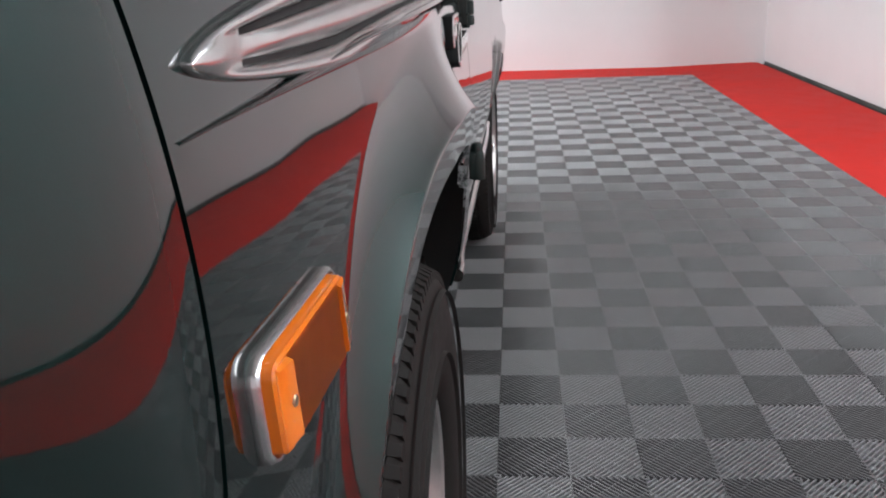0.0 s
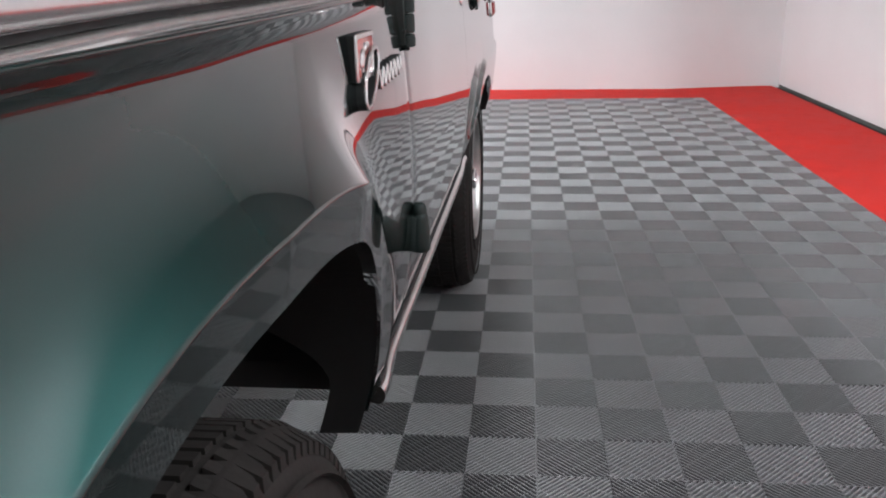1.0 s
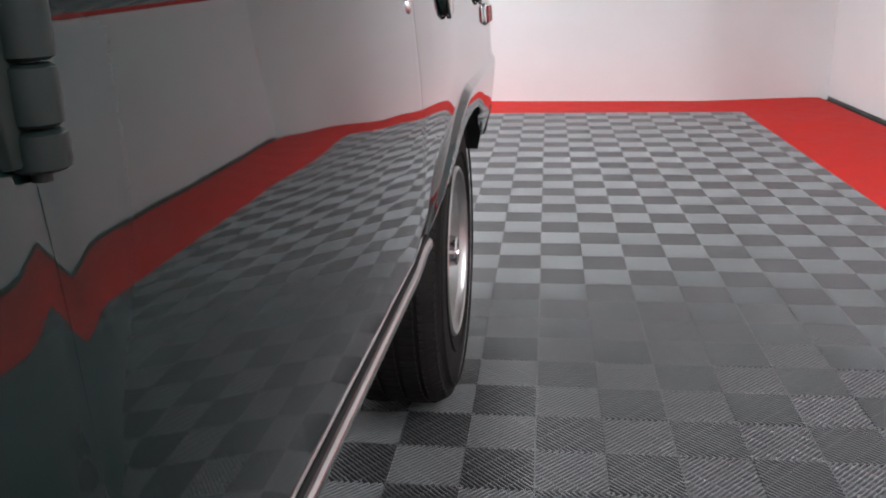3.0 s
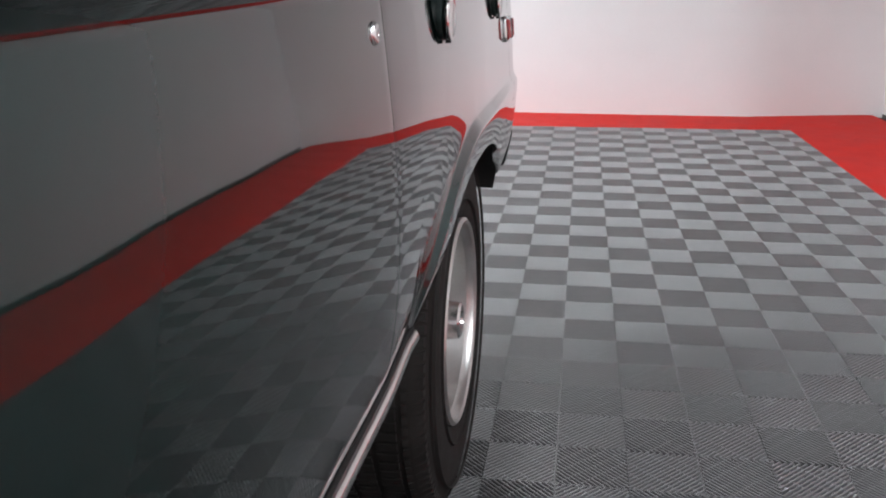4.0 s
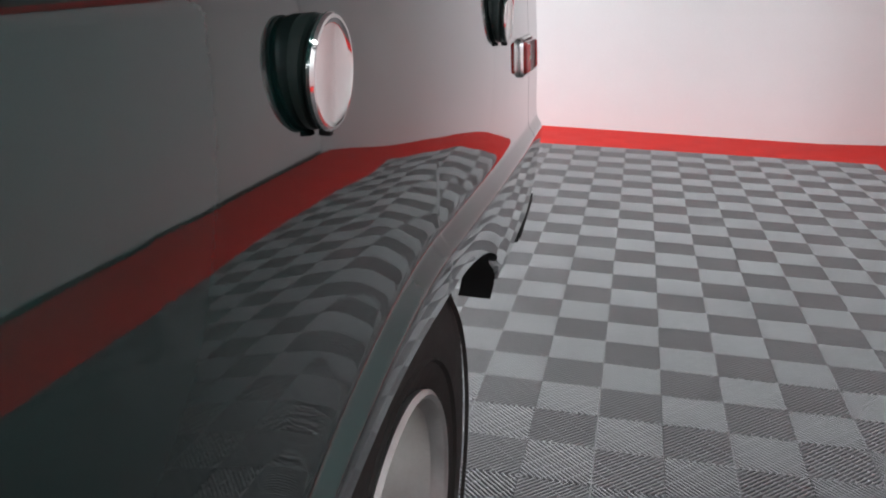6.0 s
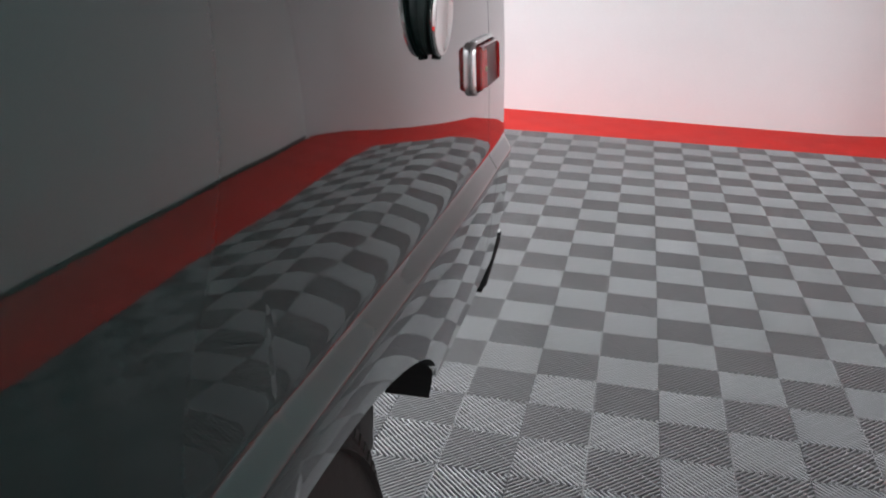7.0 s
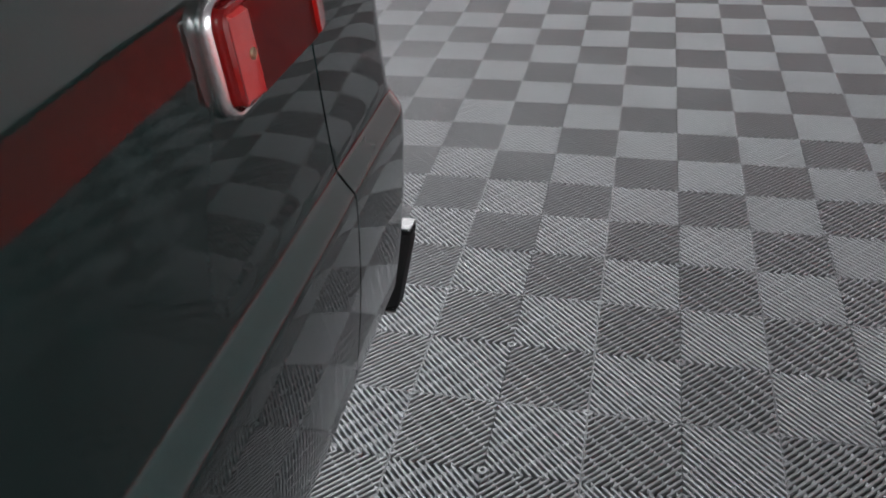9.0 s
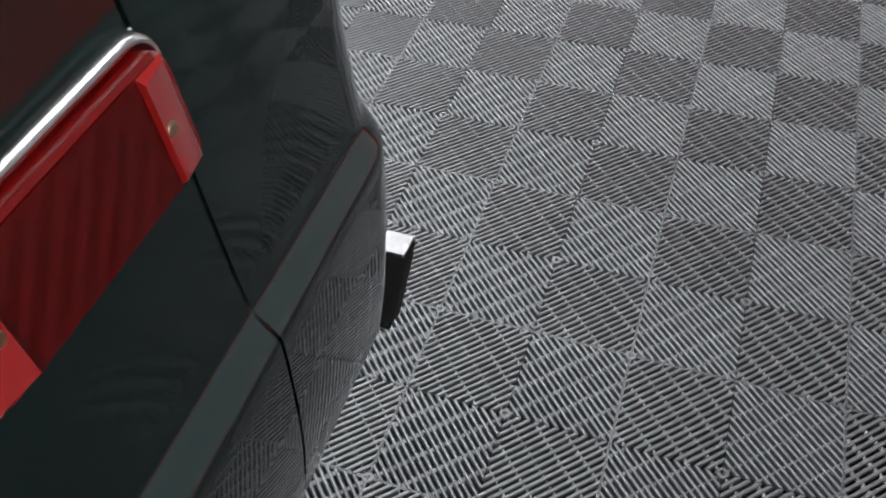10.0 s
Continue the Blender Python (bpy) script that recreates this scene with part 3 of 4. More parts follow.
for low, high in ((0.0108, 0.0172), (-0.0187, -0.0133)):
    bm = bmesh.new()
    rings = []
    for y in [v for v in path_y if -1.878 < v < 1.55]:
        y, z = float(y), float(belt_z(y))
        u = float(side_u(y, z)) + 0.001
        k = min(1.0, max(0.0, (y + 1.9385) / 0.24) ** 0.55)
        rings.append([bm.verts.new((u + (0.25 + 0.75 * k) * a, y, z + k * low_edge(y, b))) for a, b in ((0.0030, low), (0.0030, high), (0.001, high), (0.001, low))])
    for p, q in zip(rings, rings[1:]):
        for i in range(4):
            bm.faces.new((p[i], p[(i + 1) % 4], q[(i + 1) % 4], q[i]))
    bm.faces.new(rings[0][::-1])
    bm.faces.new(rings[-1])
    part("groove_insert", bm, SEAL, moulding, "dark insert in the groove")

# painted fold of the body under the moulding, hollow where it leaves the panel
FOLD = [(-0.004, -0.046)] + [(0.0126 * (k / 14) ** 1.9 + 0.0002, -0.046 + 0.025 * k / 14) for k in range(15)] + [(0.0125, -0.0185), (0.006, -0.0180), (-0.004, -0.018)]
bm = bmesh.new()
rings = []
for y in np.linspace(-1.955, 1.56, 190):
    y, z = float(y), float(belt_z(y))
    h = 0.12 + 0.88 * float(smoothstep(-1.99, -1.60, y))
    lift = 0.016 * (1 - float(smoothstep(-1.95, -1.30, y)))
    ring = []
    for a, b in FOLD:
        zz = z - 0.046 + lift + (b + 0.046) * h * (0.028 - lift) / 0.028
        ring.append(bm.verts.new((float(side_u(y, zz)) + (a * h if a > 0 else a), y, zz)))
    rings.append(ring)
for p, q in zip(rings, rings[1:]):
    for i in range(len(FOLD)):
        j = (i + 1) % len(FOLD)
        bm.faces.new((p[i], p[j], q[j], q[i]))
bm.faces.new(rings[0][::-1])
bm.faces.new(rings[-1])
part("belt_fold", bm, PAINT, vehicle, "dark green painted fold under the moulding", angle=80)

# ---- wheels ----
def wheel(hub, side):
    w = new("wheel")
    w.parent = vehicle
    small = 0.96 if hub < 0 else 1.0
    w.location = (side * (0.742 if hub < 0 else 0.719), hub, HUB_Z * small)
    w.scale = (1, small, small)
    s = side
    R, half = TYRE_R, 0.118
    bm = bmesh.new()
    prof = [(0.196, half - 0.014), (0.225, half - 0.003), (0.262, half + 0.001), (0.300, half - 0.002), (0.328, half - 0.008), (0.346, half - 0.018),
            (R - 0.0055, half - 0.034), (R - 0.0045, 0.0)]
    prof = prof + [(r, -x) for r, x in prof[-2::-1]] + [(0.19, -0.09), (0.19, 0.09)]
    lathe(bm, [(r, s * x) for r, x in prof], 96, "x", closed=True)
    tyre = part("tyre", bm, RUBBER, w, "black all-terrain tyre", angle=50)
    # tread: five rows of blocks, and shoulder lugs
    verts, faces = [], []
    n = 104
    rows = [(-0.108, -0.072), (-0.064, -0.027), (-0.019, 0.019), (0.027, 0.064), (0.072, 0.108)]
    for k in range(n):
        for j, (x0, x1) in enumerate(rows):
            a0 = 2 * math.pi * (k + 0.5 * (j % 2)) / n
            a1 = a0 + 2 * math.pi / n * (0.72 if j in (0, 4) else 0.80)
            b = len(verts)
            for r, inset in ((R - 0.012, 0.0), (R - 0.0005, 0.0012)):
                for a, x in ((a0, x0), (a0, x1), (a1, x1), (a1, x0)):
                    drop = 0.017 * max(0.0, (abs(x) - 0.085) / 0.023)
                    xx = x - inset * (1 if x > (x0 + x1) / 2 else -1)
                    aa = a + inset / R * (1 if a == a0 else -1)
                    verts.append((xx, (r - drop) * math.cos(aa), (r - drop) * math.sin(aa)))
            faces += [(b + 4, b + 5, b + 6, b + 7)] + [(b + i, b + (i + 1) % 4, b + 4 + (i + 1) % 4, b + 4 + i) for i in range(4)]
    me = mesh_from("tread", verts, faces, RUBBER)
    bmt = bmesh.new()
    bmt.from_mesh(me)
    part("tread", bmt, RUBBER, tyre, smooth=False)
    # raised sidewall rings
    bm = bmesh.new()
    for r in (0.238, 0.318):
        lathe(bm, [(r - 0.003, s * (half - 0.002)), (r, s * (half + 0.0035)), (r + 0.003, s * (half - 0.002))], 80, "x")
    part("sidewall_ring", bm, RUBBER, tyre)
    # rim barrel with a rolled lip and a dished face
    bm = bmesh.new()
    lathe(bm, [(r, s * x) for r, x in ((0.212, 0.098), (0.214, 0.108), (0.208, 0.113), (0.202, 0.109), (0.200, 0.100), (0.192, 0.092), (0.188, 0.06), (0.180, 0.02), (0.176, 0.0), (0.176, -0.09), (0.206, -0.10), (0.206, -0.104), (0.17, -0.09))], 80, "x")
    rim = part("rim", bm, ALLOY, w, "polished aluminium rim")
    rim.location = ((0.006 if hub > 0 else -0.014) * s, 0, 0)
    rim.scale = (1, 0.95, 0.95) if hub > 0 else (1, 0.90, 0.90)
    # face with five slots
    verts, faces = [], []
    seg, rad = 100, [0.176, 0.160, 0.148, 0.134, 0.118, 0.104, 0.085, 0.05, 0.0]
    dep = [0.006, 0.012, 0.016, 0.020, 0.024, 0.027, 0.030, 0.032, 0.033]
    for i in range(seg):
        a = 2 * math.pi * i / seg
        for r, d in zip(rad, dep):
            verts.append((s * d, r * math.cos(a), r * math.sin(a)))
    m = len(rad)
    for i in range(seg):
        for j in range(m - 1):
            slot = 2 <= j <= 4 and 5 <= (i % 20) <= (14 if j == 3 else 13)
            if slot:
                continue
            p, q = i * m, ((i + 1) % seg) * m
            faces.append((p + j, p + j + 1, q + j + 1, q + j))
    bmf = bmesh.new()
    bmf.from_mesh(mesh_from("face", verts, faces, ALLOY))
    bmesh.ops.remove_doubles(bmf, verts=bmf.verts[:], dist=1e-5)
    bmesh.ops.solidify(bmf, geom=bmf.faces[:], thickness=0.008)
    part("face", bmf, ALLOY, rim)
    bm = bmesh.new()
    lathe(bm, [(r, s * x) for r, x in ((0.0, 0.104), (0.020, 0.104), (0.022, 0.110), (0.033, 0.110), (0.038, 0.106), (0.040, 0.09), (0.046, 0.06), (0.052, 0.03))], 40, "x")
    part("hub_cap", bm, CHROME, rim, "bright locking hub")
    for k in range(5):
        a = 2 * math.pi * (k + 0.5) / 5
        bm = bmesh.new()
        lathe(bm, [(0.0, s * 0.060), (0.006, s * 0.059), (0.010, s * 0.052), (0.0105, s * 0.028)], 6, "x", (0, 0.070 * math.cos(a), 0.070 * math.sin(a)))
        part("lug_nut", bm, CHROME, rim)
    bm = bmesh.new()
    lathe(bm, [(0.0, -s * 0.03), (0.14, -s * 0.03), (0.15, -s * 0.04), (0.15, -s * 0.11), (0.0, -s * 0.11)], 40, "x")
    part("brake_drum", bm, UNDER, w)
    return w


for hub in (HUB_F, HUB_R):
    for side in (1, -1):
        wheel(hub, side)


# ---- lamps on the side ----
def rounded(w, h, r, n=6):
    pts = []
    for cx, cy, a0 in ((w / 2 - r, h / 2 - r, 0), (-w / 2 + r, h / 2 - r, 90), (-w / 2 + r, -h / 2 + r, 180), (w / 2 - r, -h / 2 + r, 270)):
        for k in range(n + 1):
            a = radians(a0 + 90 * k / n)
            pts.append((cx + r * math.cos(a), cy + r * math.sin(a)))
    return pts


def loops(bm, rings, cap=True):
    vs = [[bm.verts.new(p) for p in ring] for ring in rings]
    for a, b in zip(vs, vs[1:]):
        for i in range(len(a)):
            j = (i + 1) % len(a)
            bm.faces.new((a[i], a[j], b[j], b[i]))
    if cap:
        bm.faces.new(vs[-1])
    return vs


def side_lamp(name, yc, zc, w, h, lens, field, end, label):
    """A rectangular lamp with a stepped chrome bezel and a ridged lens."""
    n = side_normal(np.array(yc), np.array(zc))
    ny = -math.degrees(math.atan2(n[1], n[0]))
    base = new(name)
    base.parent = vehicle
    base.location = (float(side_u(yc, zc)) - 0.0075, yc, zc)
    base.rotation_euler = (0, radians(math.degrees(math.asin(-n[2]))), radians(-ny))
    base["label"] = label
    bm = bmesh.new()
    loops(bm, [[(x, y, z) for y, z in rounded(w + g, h + g, 0.010 + g / 2)] for x, g in ((-0.006, 0.0035), (0.006, 0.0035), (0.0065, 0.002), (0.0065, -0.004))])
    part("bezel_base", bm, CHROME, base, "lower chrome step")
    bm = bmesh.new()
    loops(bm, [[(x, y, z) for y, z in rounded(w + g, h + g, 0.010 + g / 2)] for x, g in ((0.0062, 0.0030), (0.0068, 0.0066), (0.0100, 0.0076), (0.0130, 0.0062), (0.0144, 0.0034), (0.0142, 0.0010), (0.0122, -0.001), (0.0066, -0.0015))])
    part("bezel", bm, MOULD, base, "satin chrome bezel")
    bm = bmesh.new()
    yy, zz = w / 2 - 0.021, h / 2 - 0.004
    loops(bm, [[(x, y, z) for y, z in rounded(w - 0.0025 - g, h - 0.0025 - g, 0.008)] for x, g in ((0.006, 0.0), (0.0185, 0.0012), (0.0203, 0.004))])
    part("lens", bm, lens, base, "plastic lens with raised ends")
    for s in (-1, 1):
        # raised wedge towards each end
        bm = bmesh.new()
        a, b = s * (yy + 0.001), s * (yy + 0.0165)
        ring0 = [(0.0200, y, z) for y, z in ((a, -zz), (b, -zz), (b, zz), (a, zz))]
        ring1 = [(x, y, z) for x, y, z in ((0.0236, a, -zz + 0.002), (0.0212, b - s * 0.002, -zz + 0.002), (0.0212, b - s * 0.002, zz - 0.002), (0.0236, a, zz - 0.002))]
        loops(bm, [ring0, ring1])
        part("lens_end", bm, end, base)
        bm = bmesh.new()
        lathe(bm, [(0.0, 0.0238), (0.0008, 0.0236), (0.0024, 0.0238), (0.0032, 0.0230), (0.0033, 0.019)], 14, "x", (0, s * (w / 2 - 0.0165), 0))
        part("screw", bm, SCREW, base, "small brass screw")
    # ribbed centre field
    bm = bmesh.new()
    n = 12
    rows = []
    for i in range(n + 1):
        y = -yy + 2 * yy * i / n
        rows.append([bm.verts.new((0.0213 - 0.0003 * ((i + j) % 2), y, -zz - 0.0005 + (2 * zz + 0.001) * j / 6)) for j in range(7)])
    for p, q in zip(rows, rows[1:]):
        for j in range(6):
            bm.faces.new((p[j], q[j], q[j + 1], p[j + 1]))
    bmesh.ops.solidify(bm, geom=bm.faces[:], thickness=0.0015)
    part("lens_field", bm, field, base, "duller ribbed centre of the lens")
    return base


side_lamp("front_marker_lamp", -1.872, 0.821, 0.134, 0.052, AMBER, AMBER_FIELD, AMBER, "amber side marker lamp in a chrome bezel")
side_lamp("rear_marker_lamp", 1.513, 0.887, 0.124, 0.053, RED_LENS, RED_FIELD, RED_END, "red side marker lamp in a chrome bezel")


# ---- fuel caps, lock, hinges, badge ----
def fuel_cap(yc, zc):
    u = float(side_u(yc, zc))
    bm = bmesh.new()
    lathe(bm, [(0.0, -0.004), (0.0335, -0.004), (0.0345, 0.003), (0.034, 0.0065), (0.0305, 0.0075), (0.0295, 0.0090), (0.0305, 0.0105), (0.034, 0.0108), (0.0346, 0.0118), (0.0346, 0.0146), (0.030, 0.0148), (0.0, 0.0148)], 48, "x")
    cap = part("fuel_cap", bm, HINGE, vehicle, "round fuel cap with a dark green side and chrome face")
    bm = bmesh.new()
    lathe(bm, [(0.0350, 0.0128), (0.0352, 0.0155), (0.0338, 0.0175), (0.0318, 0.0177), (0.0300, 0.0160), (0.0288, 0.0156), (0.0, 0.0158)], 48, "x")
    part("cap_face", bm, CHROME, cap, "chrome face of the cap")
    cap.location = (u, yc + 0.008, zc)
    cap.scale = (0.88, 1, 1)
    bm = bmesh.new()
    box(bm, 0.006, 0.015, -0.003, 0.003, -0.038, -0.033, 0.001)
    part("catch", bm, SEAL, cap)


fuel_cap(0.600, 0.951)
fuel_cap(1.264, 0.958)

bm = bmesh.new()
yl, zl = 0.225, 0.948
lathe(bm, [(0.0, 0.0030), (0.0045, 0.0032), (0.005, 0.0040), (0.0095, 0.0038), (0.0112, 0.0026), (0.0122, 0.0)], 32, "x", (float(side_u(yl, zl)), yl, zl))
lock = part("door_lock", bm, MOULD, vehicle, "small round chrome key lock")
bm = bmesh.new()
u = float(side_u(yl, zl)) + 0.0030
box(bm, u - 0.003, u + 0.0010, yl - 0.0022, yl + 0.0022, zl - 0.0042, zl + 0.0042, 0.0009)
part("key_slot", bm, ALLOY, lock, "pale key plate")


def knuckle(y, u, z0, z1, r):
    bm = bmesh.new()
    lathe(bm, [(0.0, z0), (r * 0.8, z0), (r, z0 + 0.0015), (r * 1.02, (z0 + z1) / 2), (r, z1 - 0.0015), (r * 0.8, z1), (0.0, z1)], 24, "z", (u, y, 0))
    return bm


def hinge(y, cuts, r, strap):
    """A painted hinge: a barrel of knuckles and a strap that narrows downwards, held by two bolts."""
    z0, z1 = cuts[0], cuts[-1]
    u = float(side_u(y - 0.03, (z0 + z1) / 2))
    bm = bmesh.new()
    top, bot = strap
    ring0 = [(u - 0.004, y - bot, z0 + 0.003), (u - 0.004, y + 0.012, z0 + 0.003), (u - 0.004, y + 0.014, z1 - 0.002), (u - 0.004, y - top, z1 - 0.002)]
    ring1 = [(u + 0.009, y - bot * 0.8, z0 + 0.004), (u + 0.009, y + 0.008, z0 + 0.004), (u + 0.009, y + 0.009, z1 - 0.004), (u + 0.009, y - top * 0.9, z1 - 0.004)]
    loops(bm, [ring0, ring1])
    bmesh.ops.bevel(bm, geom=bm.edges[:], offset=0.0012, segments=2, profile=0.5, affect="EDGES")
    hg = part("door_hinge", bm, HINGE, vehicle, "nearly black green painted door hinge")
    for k, (a, b) in enumerate(zip(cuts, cuts[1:])):
        part("knuckle", knuckle(y, u + 0.008, a + 0.0006, b - 0.0006, r * (1.0 - 0.03 * (k % 2))), HINGE, hg)
    bm = bmesh.new()
    lathe(bm, [(0.0, z0 - 0.004), (r * 0.35, z0 - 0.004), (r * 0.35, z1 + 0.002), (0.0, z1 + 0.002)], 12, "z", (u + 0.008, y, 0))
    part("pin", bm, HINGE, hg)
    for s in (-1, 1):
        bm = bmesh.new()
        lathe(bm, [(0.0, 0.0125), (0.0030, 0.012), (0.0036, 0.008)], 10, "x", (u, y - 0.45 * (top + bot) - 0.002, (z0 + z1) / 2 + s * 0.3 * (z1 - z0)))
        part("bolt_head", bm, HINGE, hg)


hinge(-0.700, (0.911, 0.929, 0.955, 0.990, 1.02), 0.0125, (0.040, 0.022))

# lower hinge: a bell-shaped cover with a small round cap
yh, uh = -0.706, float(side_u(-0.74, 0.66)) + 0.010
bm = bmesh.new()
lathe(bm, [(0.0, 0.6275), (0.0132, 0.6275), (0.0148, 0.630), (0.0149, 0.640), (0.0139, 0.662), (0.0128, 0.676), (0.0114, 0.6815), (0.0104, 0.6825), (0.0, 0.6825)], 32, "z", (uh, yh, 0))
box(bm, uh - 0.016, uh - 0.002, yh - 0.014, yh + 0.011, 0.629, 0.680, 0.003)
lower_hinge = part("door_hinge", bm, HINGE, vehicle, "nearly black green painted bell-shaped door hinge")
bm = bmesh.new()
lathe(bm, [(0.0106, 0.6818), (0.0109, 0.686), (0.0102, 0.692), (0.0076, 0.6965), (0.004, 0.698), (0.0, 0.698)], 28, "z", (uh, yh, 0))
part("hinge_cap", bm, HINGE, lower_hinge)

# badge: a chrome-framed red plate, and a plain flowing chrome ornament beside it
yb, zb = -0.9965, 0.9255
ub = float(side_u(yb, zb))
BW, BH = 0.087, 0.0460
bm = bmesh.new()
loops(bm, [[(ub + x, yb + y, zb + z) for y, z in rounded(BW - g, BH - g, 0.002, 2)] for x, g in ((-0.002, 0.0006), (0.0060, 0.0006), (0.0060, 0.003))])
badge = part("badge", bm, SEAL, vehicle, "deep black plate with a chrome frame")
bm = bmesh.new()
loops(bm, [[(ub + x, yb + y, zb + z) for y, z in rounded(BW - g, BH - g, 0.002, 2)] for x, g in ((0.0056, 0.0), (0.0072, 0.0), (0.0080, 0.0012), (0.0080, 0.0090), (0.0066, 0.0100), (0.0060, 0.0104))], cap=False)
part("frame", bm, MOULD, badge, "bright frame")
bm = bmesh.new()
box(bm, ub + 0.0054, ub + 0.0068, yb - BW / 2 + 0.0045, yb + BW / 2 - 0.0045, zb - BH / 2 + 0.0045, zb + BH / 2 - 0.0045, 0.0004)
part("field", bm, BADGE_RED, badge, "red enamel field")


def pebble(y0, z0, a, b, lean, high):
    """A plain rounded bright shape raised from the badge's field."""
    bm = bmesh.new()
    rows = []
    for f, h in ((1.0, 0.0), (0.97, 0.5), (0.80, 0.85), (0.45, 1.0), (0.05, 1.03)):
        rows.append([(ub + 0.0064 + high * h, yb + y0 + f * (a * math.cos(t) + lean * b * math.sin(t)), zb + z0 + f * b * math.sin(t)) for t in np.linspace(0, 2 * math.pi, 20, endpoint=False)])
    loops(bm, rows)
    return bm


for spec in ((-0.0185, -0.002, 0.0085, 0.0105, 0.3, 0.0036), (-0.0165, -0.0125, 0.0045, 0.0055, -0.3, 0.0026), (-0.0035, 0.0085, 0.0030, 0.0052, 0.2, 0.0030), (0.0135, 0.0095, 0.0105, 0.0042, 0.1, 0.0012)):
    part("ornament", pebble(*spec), MOULD, badge, "plain bright shape")


def ribbon(points, d0, d1, w=0.0026):
    """A flat-sided stroke along (y, z) points, from d0 to d1 off the panel."""
    bm = bmesh.new()
    path = []
    P = [Vector((0, a, b)) for a, b in points]
    for i, p in enumerate(P):
        t = (P[min(i + 1, len(P) - 1)] - P[max(i - 1, 0)]).normalized()
        side = Vector((0, -t.z, t.y))
        u = float(side_u(p.y, p.z))
        path.append(((u, p.y, p.z), (1, 0, 0), side))
    sweep(bm, [(d0, -w), (d1 - 0.0008, -w), (d1, -w * 0.6), (d1, w * 0.6), (d1 - 0.0008, w), (d0, w)], path)
    return bm


# a large leaning ring and a plain wave, each a bright face on a dark standing web
ring, wave = [], []
for k in range(61):
    a = 2 * math.pi * k / 60
    ring.append((-0.986 + 0.043 * math.cos(a) + 0.013 * math.sin(a), 0.9035 + 0.0245 * math.cos(a) - 0.0125 * math.sin(a)))
for k in range(181):
    f = k / 180
    lift = 0.0092 * math.sin(2 * math.pi * 6.5 * f + 0.6)
    wave.append((-0.938 + 0.162 * f + 0.45 * lift, 0.8945 + 0.0035 * f + lift))
for pts, top in ((ring, 0.0108), (wave, 0.0078)):
    stroke = part("chrome_stroke", ribbon(pts, top - 0.0022, top), MOULD, vehicle, "flowing chrome trim stroke")
    part("stroke_web", ribbon(pts, -0.001, top - 0.0021, 0.0023), SEAL, stroke, "dark side of the stroke")

# ---- under the tail ----
bm = bmesh.new()
box(bm, 0.60, 0.752, 1.385, 1.44, 0.385, 0.468, 0.012)
box(bm, 0.60, 0.66, 1.395, 1.43, 0.455, 0.57, 0.008)
part("body_mount", bm, UNDER, vehicle, "black bracket under the rear quarter")

# ---- floor tiles: 2 x 2 fields of diagonal ribs, laid with open joints ----
Q = 0.1524
RIBS = 22


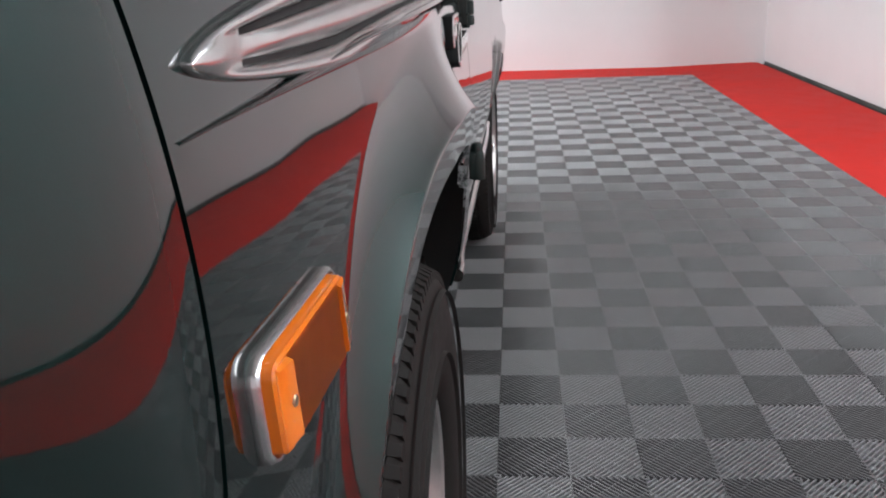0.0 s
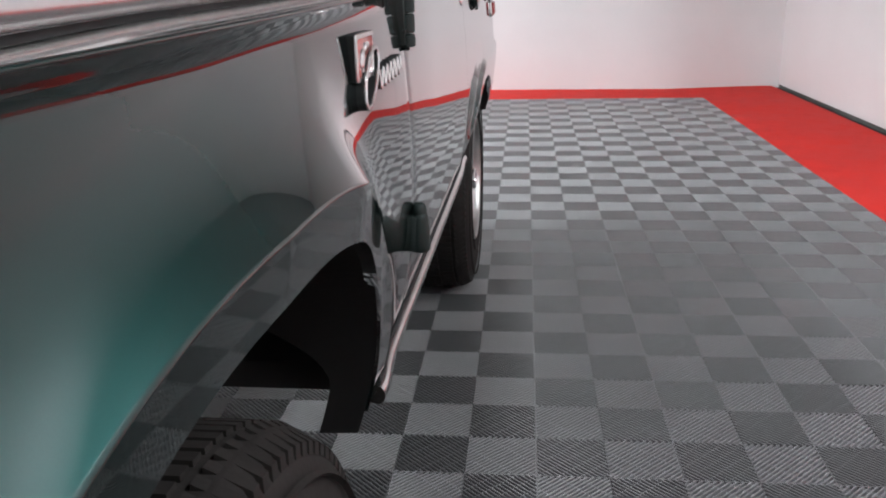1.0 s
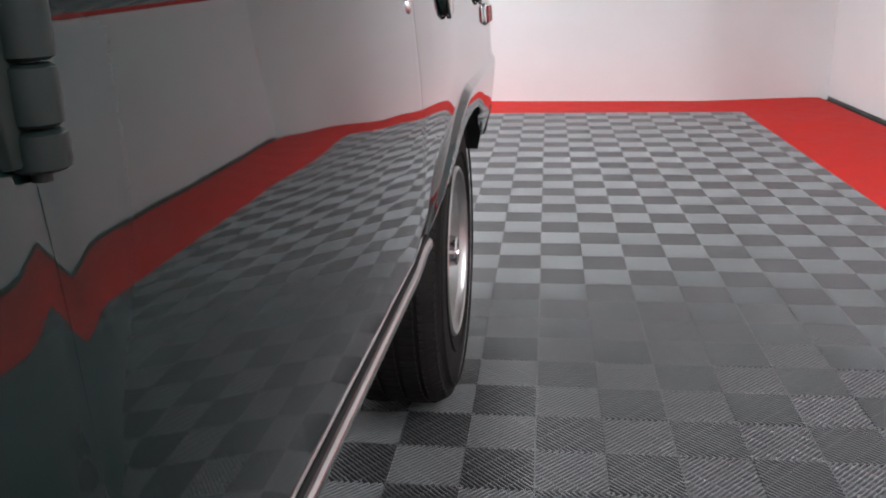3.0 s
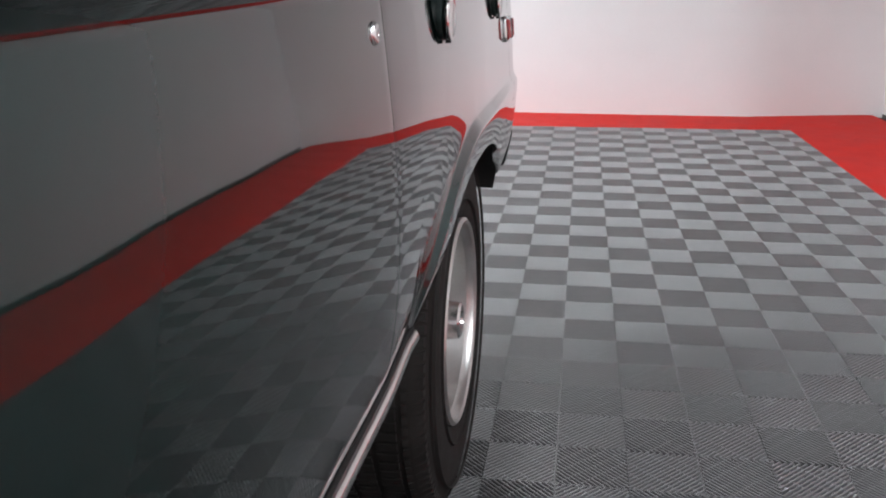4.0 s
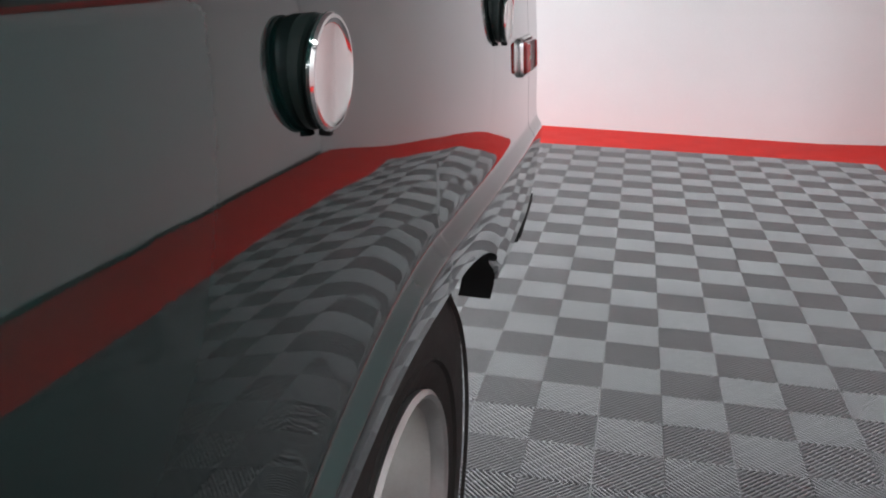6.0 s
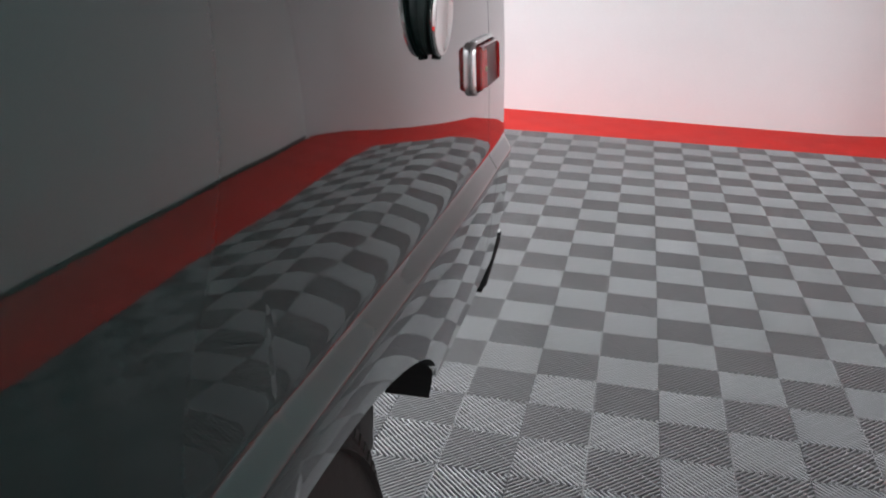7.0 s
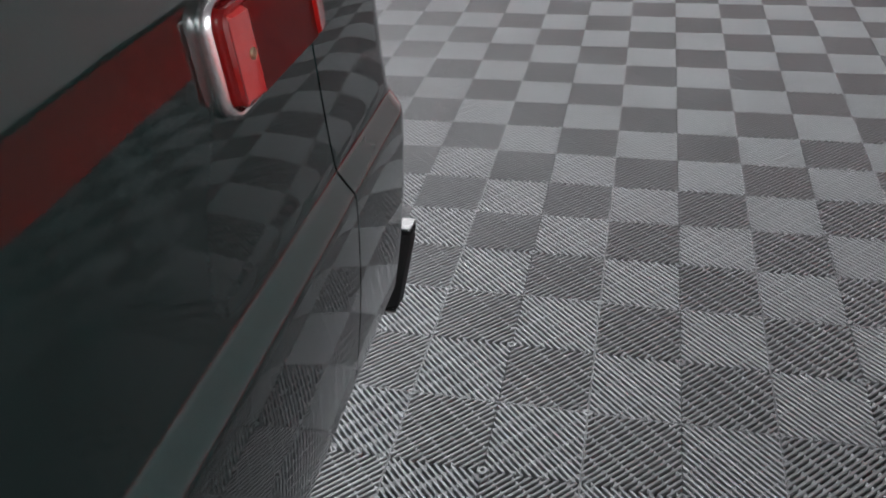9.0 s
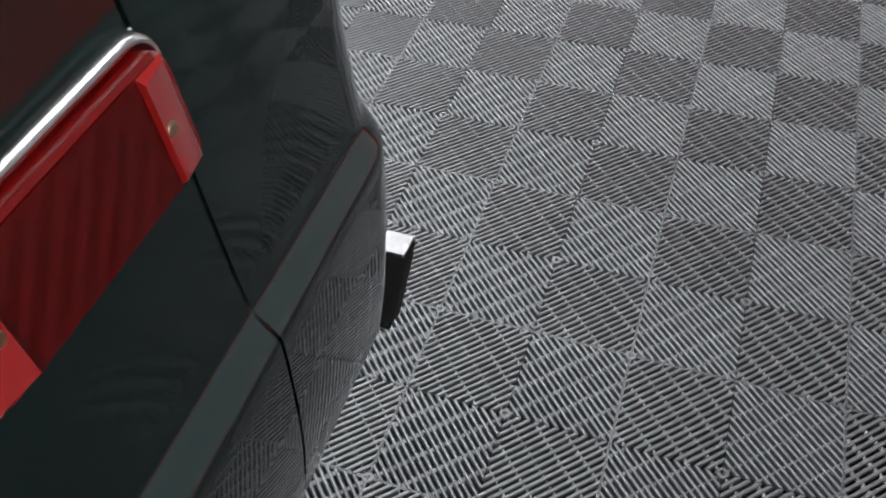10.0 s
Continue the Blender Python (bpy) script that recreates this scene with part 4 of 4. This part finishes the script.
def tile_geometry(fields=(0, 1, 2, 3), cut=9.0, solid=False):
    verts, faces, normals = [], [], []
    gap = 0.0007
    h = 2 * Q / RIBS * 0.240

    def on_line(c, flip, x0, y0):
        """The two ends of a rib's line inside one field, cut off at x = cut."""
        a, b = (max(0, c - Q), min(c, Q)), (min(c, Q), max(0, c - Q))
        out = []
        for x, y in (a, b):
            if flip:
                x = Q - x
            out.append([x0 + min(max(x, gap), Q - gap), y0 + min(max(y, gap), Q - gap)])
        for p, q in (out, out[::-1]):
            if p[0] > cut:
                t = min(1.0, (p[0] - cut) / max(1e-9, p[0] - q[0]))
                p[1], p[0] = p[1] + t * (q[1] - p[1]), cut
        return out

    for k in fields:
        i, j = k % 2, k // 2
        if solid:
            b = len(verts)
            verts += [(i * Q + a * Q, j * Q + b2 * Q, -0.0005) for a, b2 in ((0, 0), (1, 0), (1, 1), (0, 1))]
            faces.append((b, b + 1, b + 2, b + 3))
            normals += [(0, 0, 1)] * 4
        # rails along the edges of the field
        x0, y0 = i * Q, j * Q
        x1 = min(x0 + Q, cut)
        for ax, ay, bx, by, nx, ny in ((x0, y0, x1, y0, 0, 1), (x1, y0, x1, y0 + Q, -1, 0), (x1, y0 + Q, x0, y0 + Q, 0, -1), (x0, y0 + Q, x0, y0, 1, 0)):
            if x1 - x0 < 0.01 or (nx, ny) in ((-1 + 2 * i, 0), (0, -1 + 2 * j)):
                continue
            b = len(verts)
            e, w = 0.0005, 0.0019
            for s, z in ((e, -0.0012), (w, -0.0012)):
                verts.append((ax + nx * s, ay + ny * s, z))
                verts.append((bx + nx * s, by + ny * s, z))
            verts.append((ax + nx * w, ay + ny * w, -0.006))
            verts.append((bx + nx * w, by + ny * w, -0.006))
            verts.append((ax + nx * w, ay + ny * w, -0.0012))
            verts.append((bx + nx * w, by + ny * w, -0.0012))
            normals += [(0, 0, 1)] * 4 + [(nx, ny, 0)] * 4
            faces.append((b, b + 1, b + 3, b + 2))
            faces.append((b + 6, b + 7, b + 5, b + 4))
        flip = (i + j) % 2 == 1
        for r in range(RIBS):
            c = (r + 0.5) * 2 * Q / RIBS
            lines = [(c - h, -0.0110), (c - h, -0.0024)] + [(c - h * math.cos(a), -0.0021 * (1 - math.sin(a))) for a in (0.35, 0.75, 1.20, 1.94, 2.39, 2.79)] + [(c + h, -0.0024), (c + h, -0.0110)]
            if i * Q + (Q - max(0, c - Q) if flip else max(0, c - Q)) > cut and i * Q + (Q - min(c, Q) if flip else min(c, Q)) > cut:
                continue
            b = len(verts)
            for cc, z in lines:
                for x, y in on_line(cc, flip, i * Q, j * Q):
                    verts.append((x, y, z))
            prof = [Vector((cc / math.sqrt(2), z)) for cc, z in lines]
            for m, pt in enumerate(prof):
                t = (prof[min(m + 1, len(prof) - 1)] - prof[max(m - 1, 0)]).normalized()
                across = -t.y / math.sqrt(2)
                n = ((-across if flip else across), across, t.x)
                normals += [n, n]
            for m in range(9):
                q = (b + 2 * m, b + 2 * m + 1, b + 2 * m + 3, b + 2 * m + 2)
                faces.append(q[::-1] if flip else q)
        # thin cross webs a little below the ribs
        for r in range(7):
            c = (r + 0.5) * 2 * Q / 7
            b = len(verts)
            for cc, z in ((c - 0.0013, -0.012), (c - 0.0011, -0.0022), (c + 0.0011, -0.0022), (c + 0.0013, -0.012)):
                for x, y in on_line(cc, not flip, i * Q, j * Q):
                    verts.append((x, y, z))
            normals += [(0, 0, 1)] * 8
            for m in range(3):
                q = (b + 2 * m, b + 2 * m + 1, b + 2 * m + 3, b + 2 * m + 2)
                faces.append(q[::-1] if not flip else q)
    # small eyelets where the ribs close into squares
    spots = [(Q, Q)] if len(fields) == 4 else []
    for cx, cy in [q for q in spots + [(0.0, 0.0)] if q[0] < cut]:
        b = len(verts)
        for k in range(10):
            a = 2 * math.pi * k / 10
            for r in (0.0045, 0.0075):
                verts.append((cx + r * math.cos(a), cy + r * math.sin(a), -0.0001))
                normals.append((0, 0, 1))
        for k in range(10):
            p, q = b + 2 * k, b + 2 * ((k + 1) % 10)
            faces.append((p, p + 1, q + 1, q))
    return verts, faces, normals


def tile_mesh(name, fields, mat, cut, solid):
    v, f, n = tile_geometry(fields, cut, solid)
    me = mesh_from(name, v, f, mat, smooth=True)
    me.normals_split_custom_set_from_vertices(n)
    return me


I0, I1, J0, J1 = -24, 15, -36, 41
RED_I, RED_J, RED_X = 10, 36, 1.462


def is_red(i, j):
    return i >= RED_I or j >= RED_J or j < -32


cells = [(i, j) for i in range(I0, I1, 2) for j in range(J0, J1, 2)]


def fields_of(i, j):
    return tuple(k for k in range(4) if i + k % 2 < I1 and j + k // 2 < J1)


def cut_of(i, red):
    """The last grey column is trimmed to meet the red border."""
    return RED_X - i * Q if not red and i + 2 >= RED_I else 9.0


def place(i, red):
    return i * Q - (RED_I * Q - RED_X if red and i >= RED_I else 0.0)


def near(i, j):
    return -4 <= i and -14 <= j <= 32


floor = new("tile_floor")
tagged(floor, "grey ribbed interlocking plastic garage tiles with a red border", "floor", kind="structure")
meshes = {}
far = {False: [], True: []}
for i, j in cells:
    red, fields = is_red(i, j), fields_of(i, j)
    if near(i, j):
        key = (red, fields, cut_of(i, red))
        if key not in meshes:
            meshes[key] = tile_mesh("tile", fields, TILE_RED if red else TILE_GREY, cut_of(i, red), red)
        ob = new("tile", meshes[key])
        ob.parent = floor
        ob.location = (place(i, red), j * Q, random.uniform(-0.0004, 0.0004))
    else:
        far[red].append((i, j, fields))
for red, items in far.items():
    V, F, N, count = [], [], [], 0
    cache = {}
    for i, j, fields in items:
        key = (fields, cut_of(i, red))
        if key not in cache:
            cache[key] = [np.array(q) for q in tile_geometry(fields, cut_of(i, red), red)]
        v, f, n = cache[key]
        N.append(n)
        V.append(v + np.array((place(i, red), j * Q, random.uniform(-0.0004, 0.0004))))
        F.append(f + count)
        count += len(v)
    ob = new("tile_field", mesh_from("tile_field", np.concatenate(V).tolist(), np.concatenate(F).tolist(), TILE_RED if red else TILE_GREY, smooth=True))
    ob.data.normals_split_custom_set_from_vertices(np.concatenate(N).tolist())
    ob.parent = floor
    ob["kind"] = "stuff"
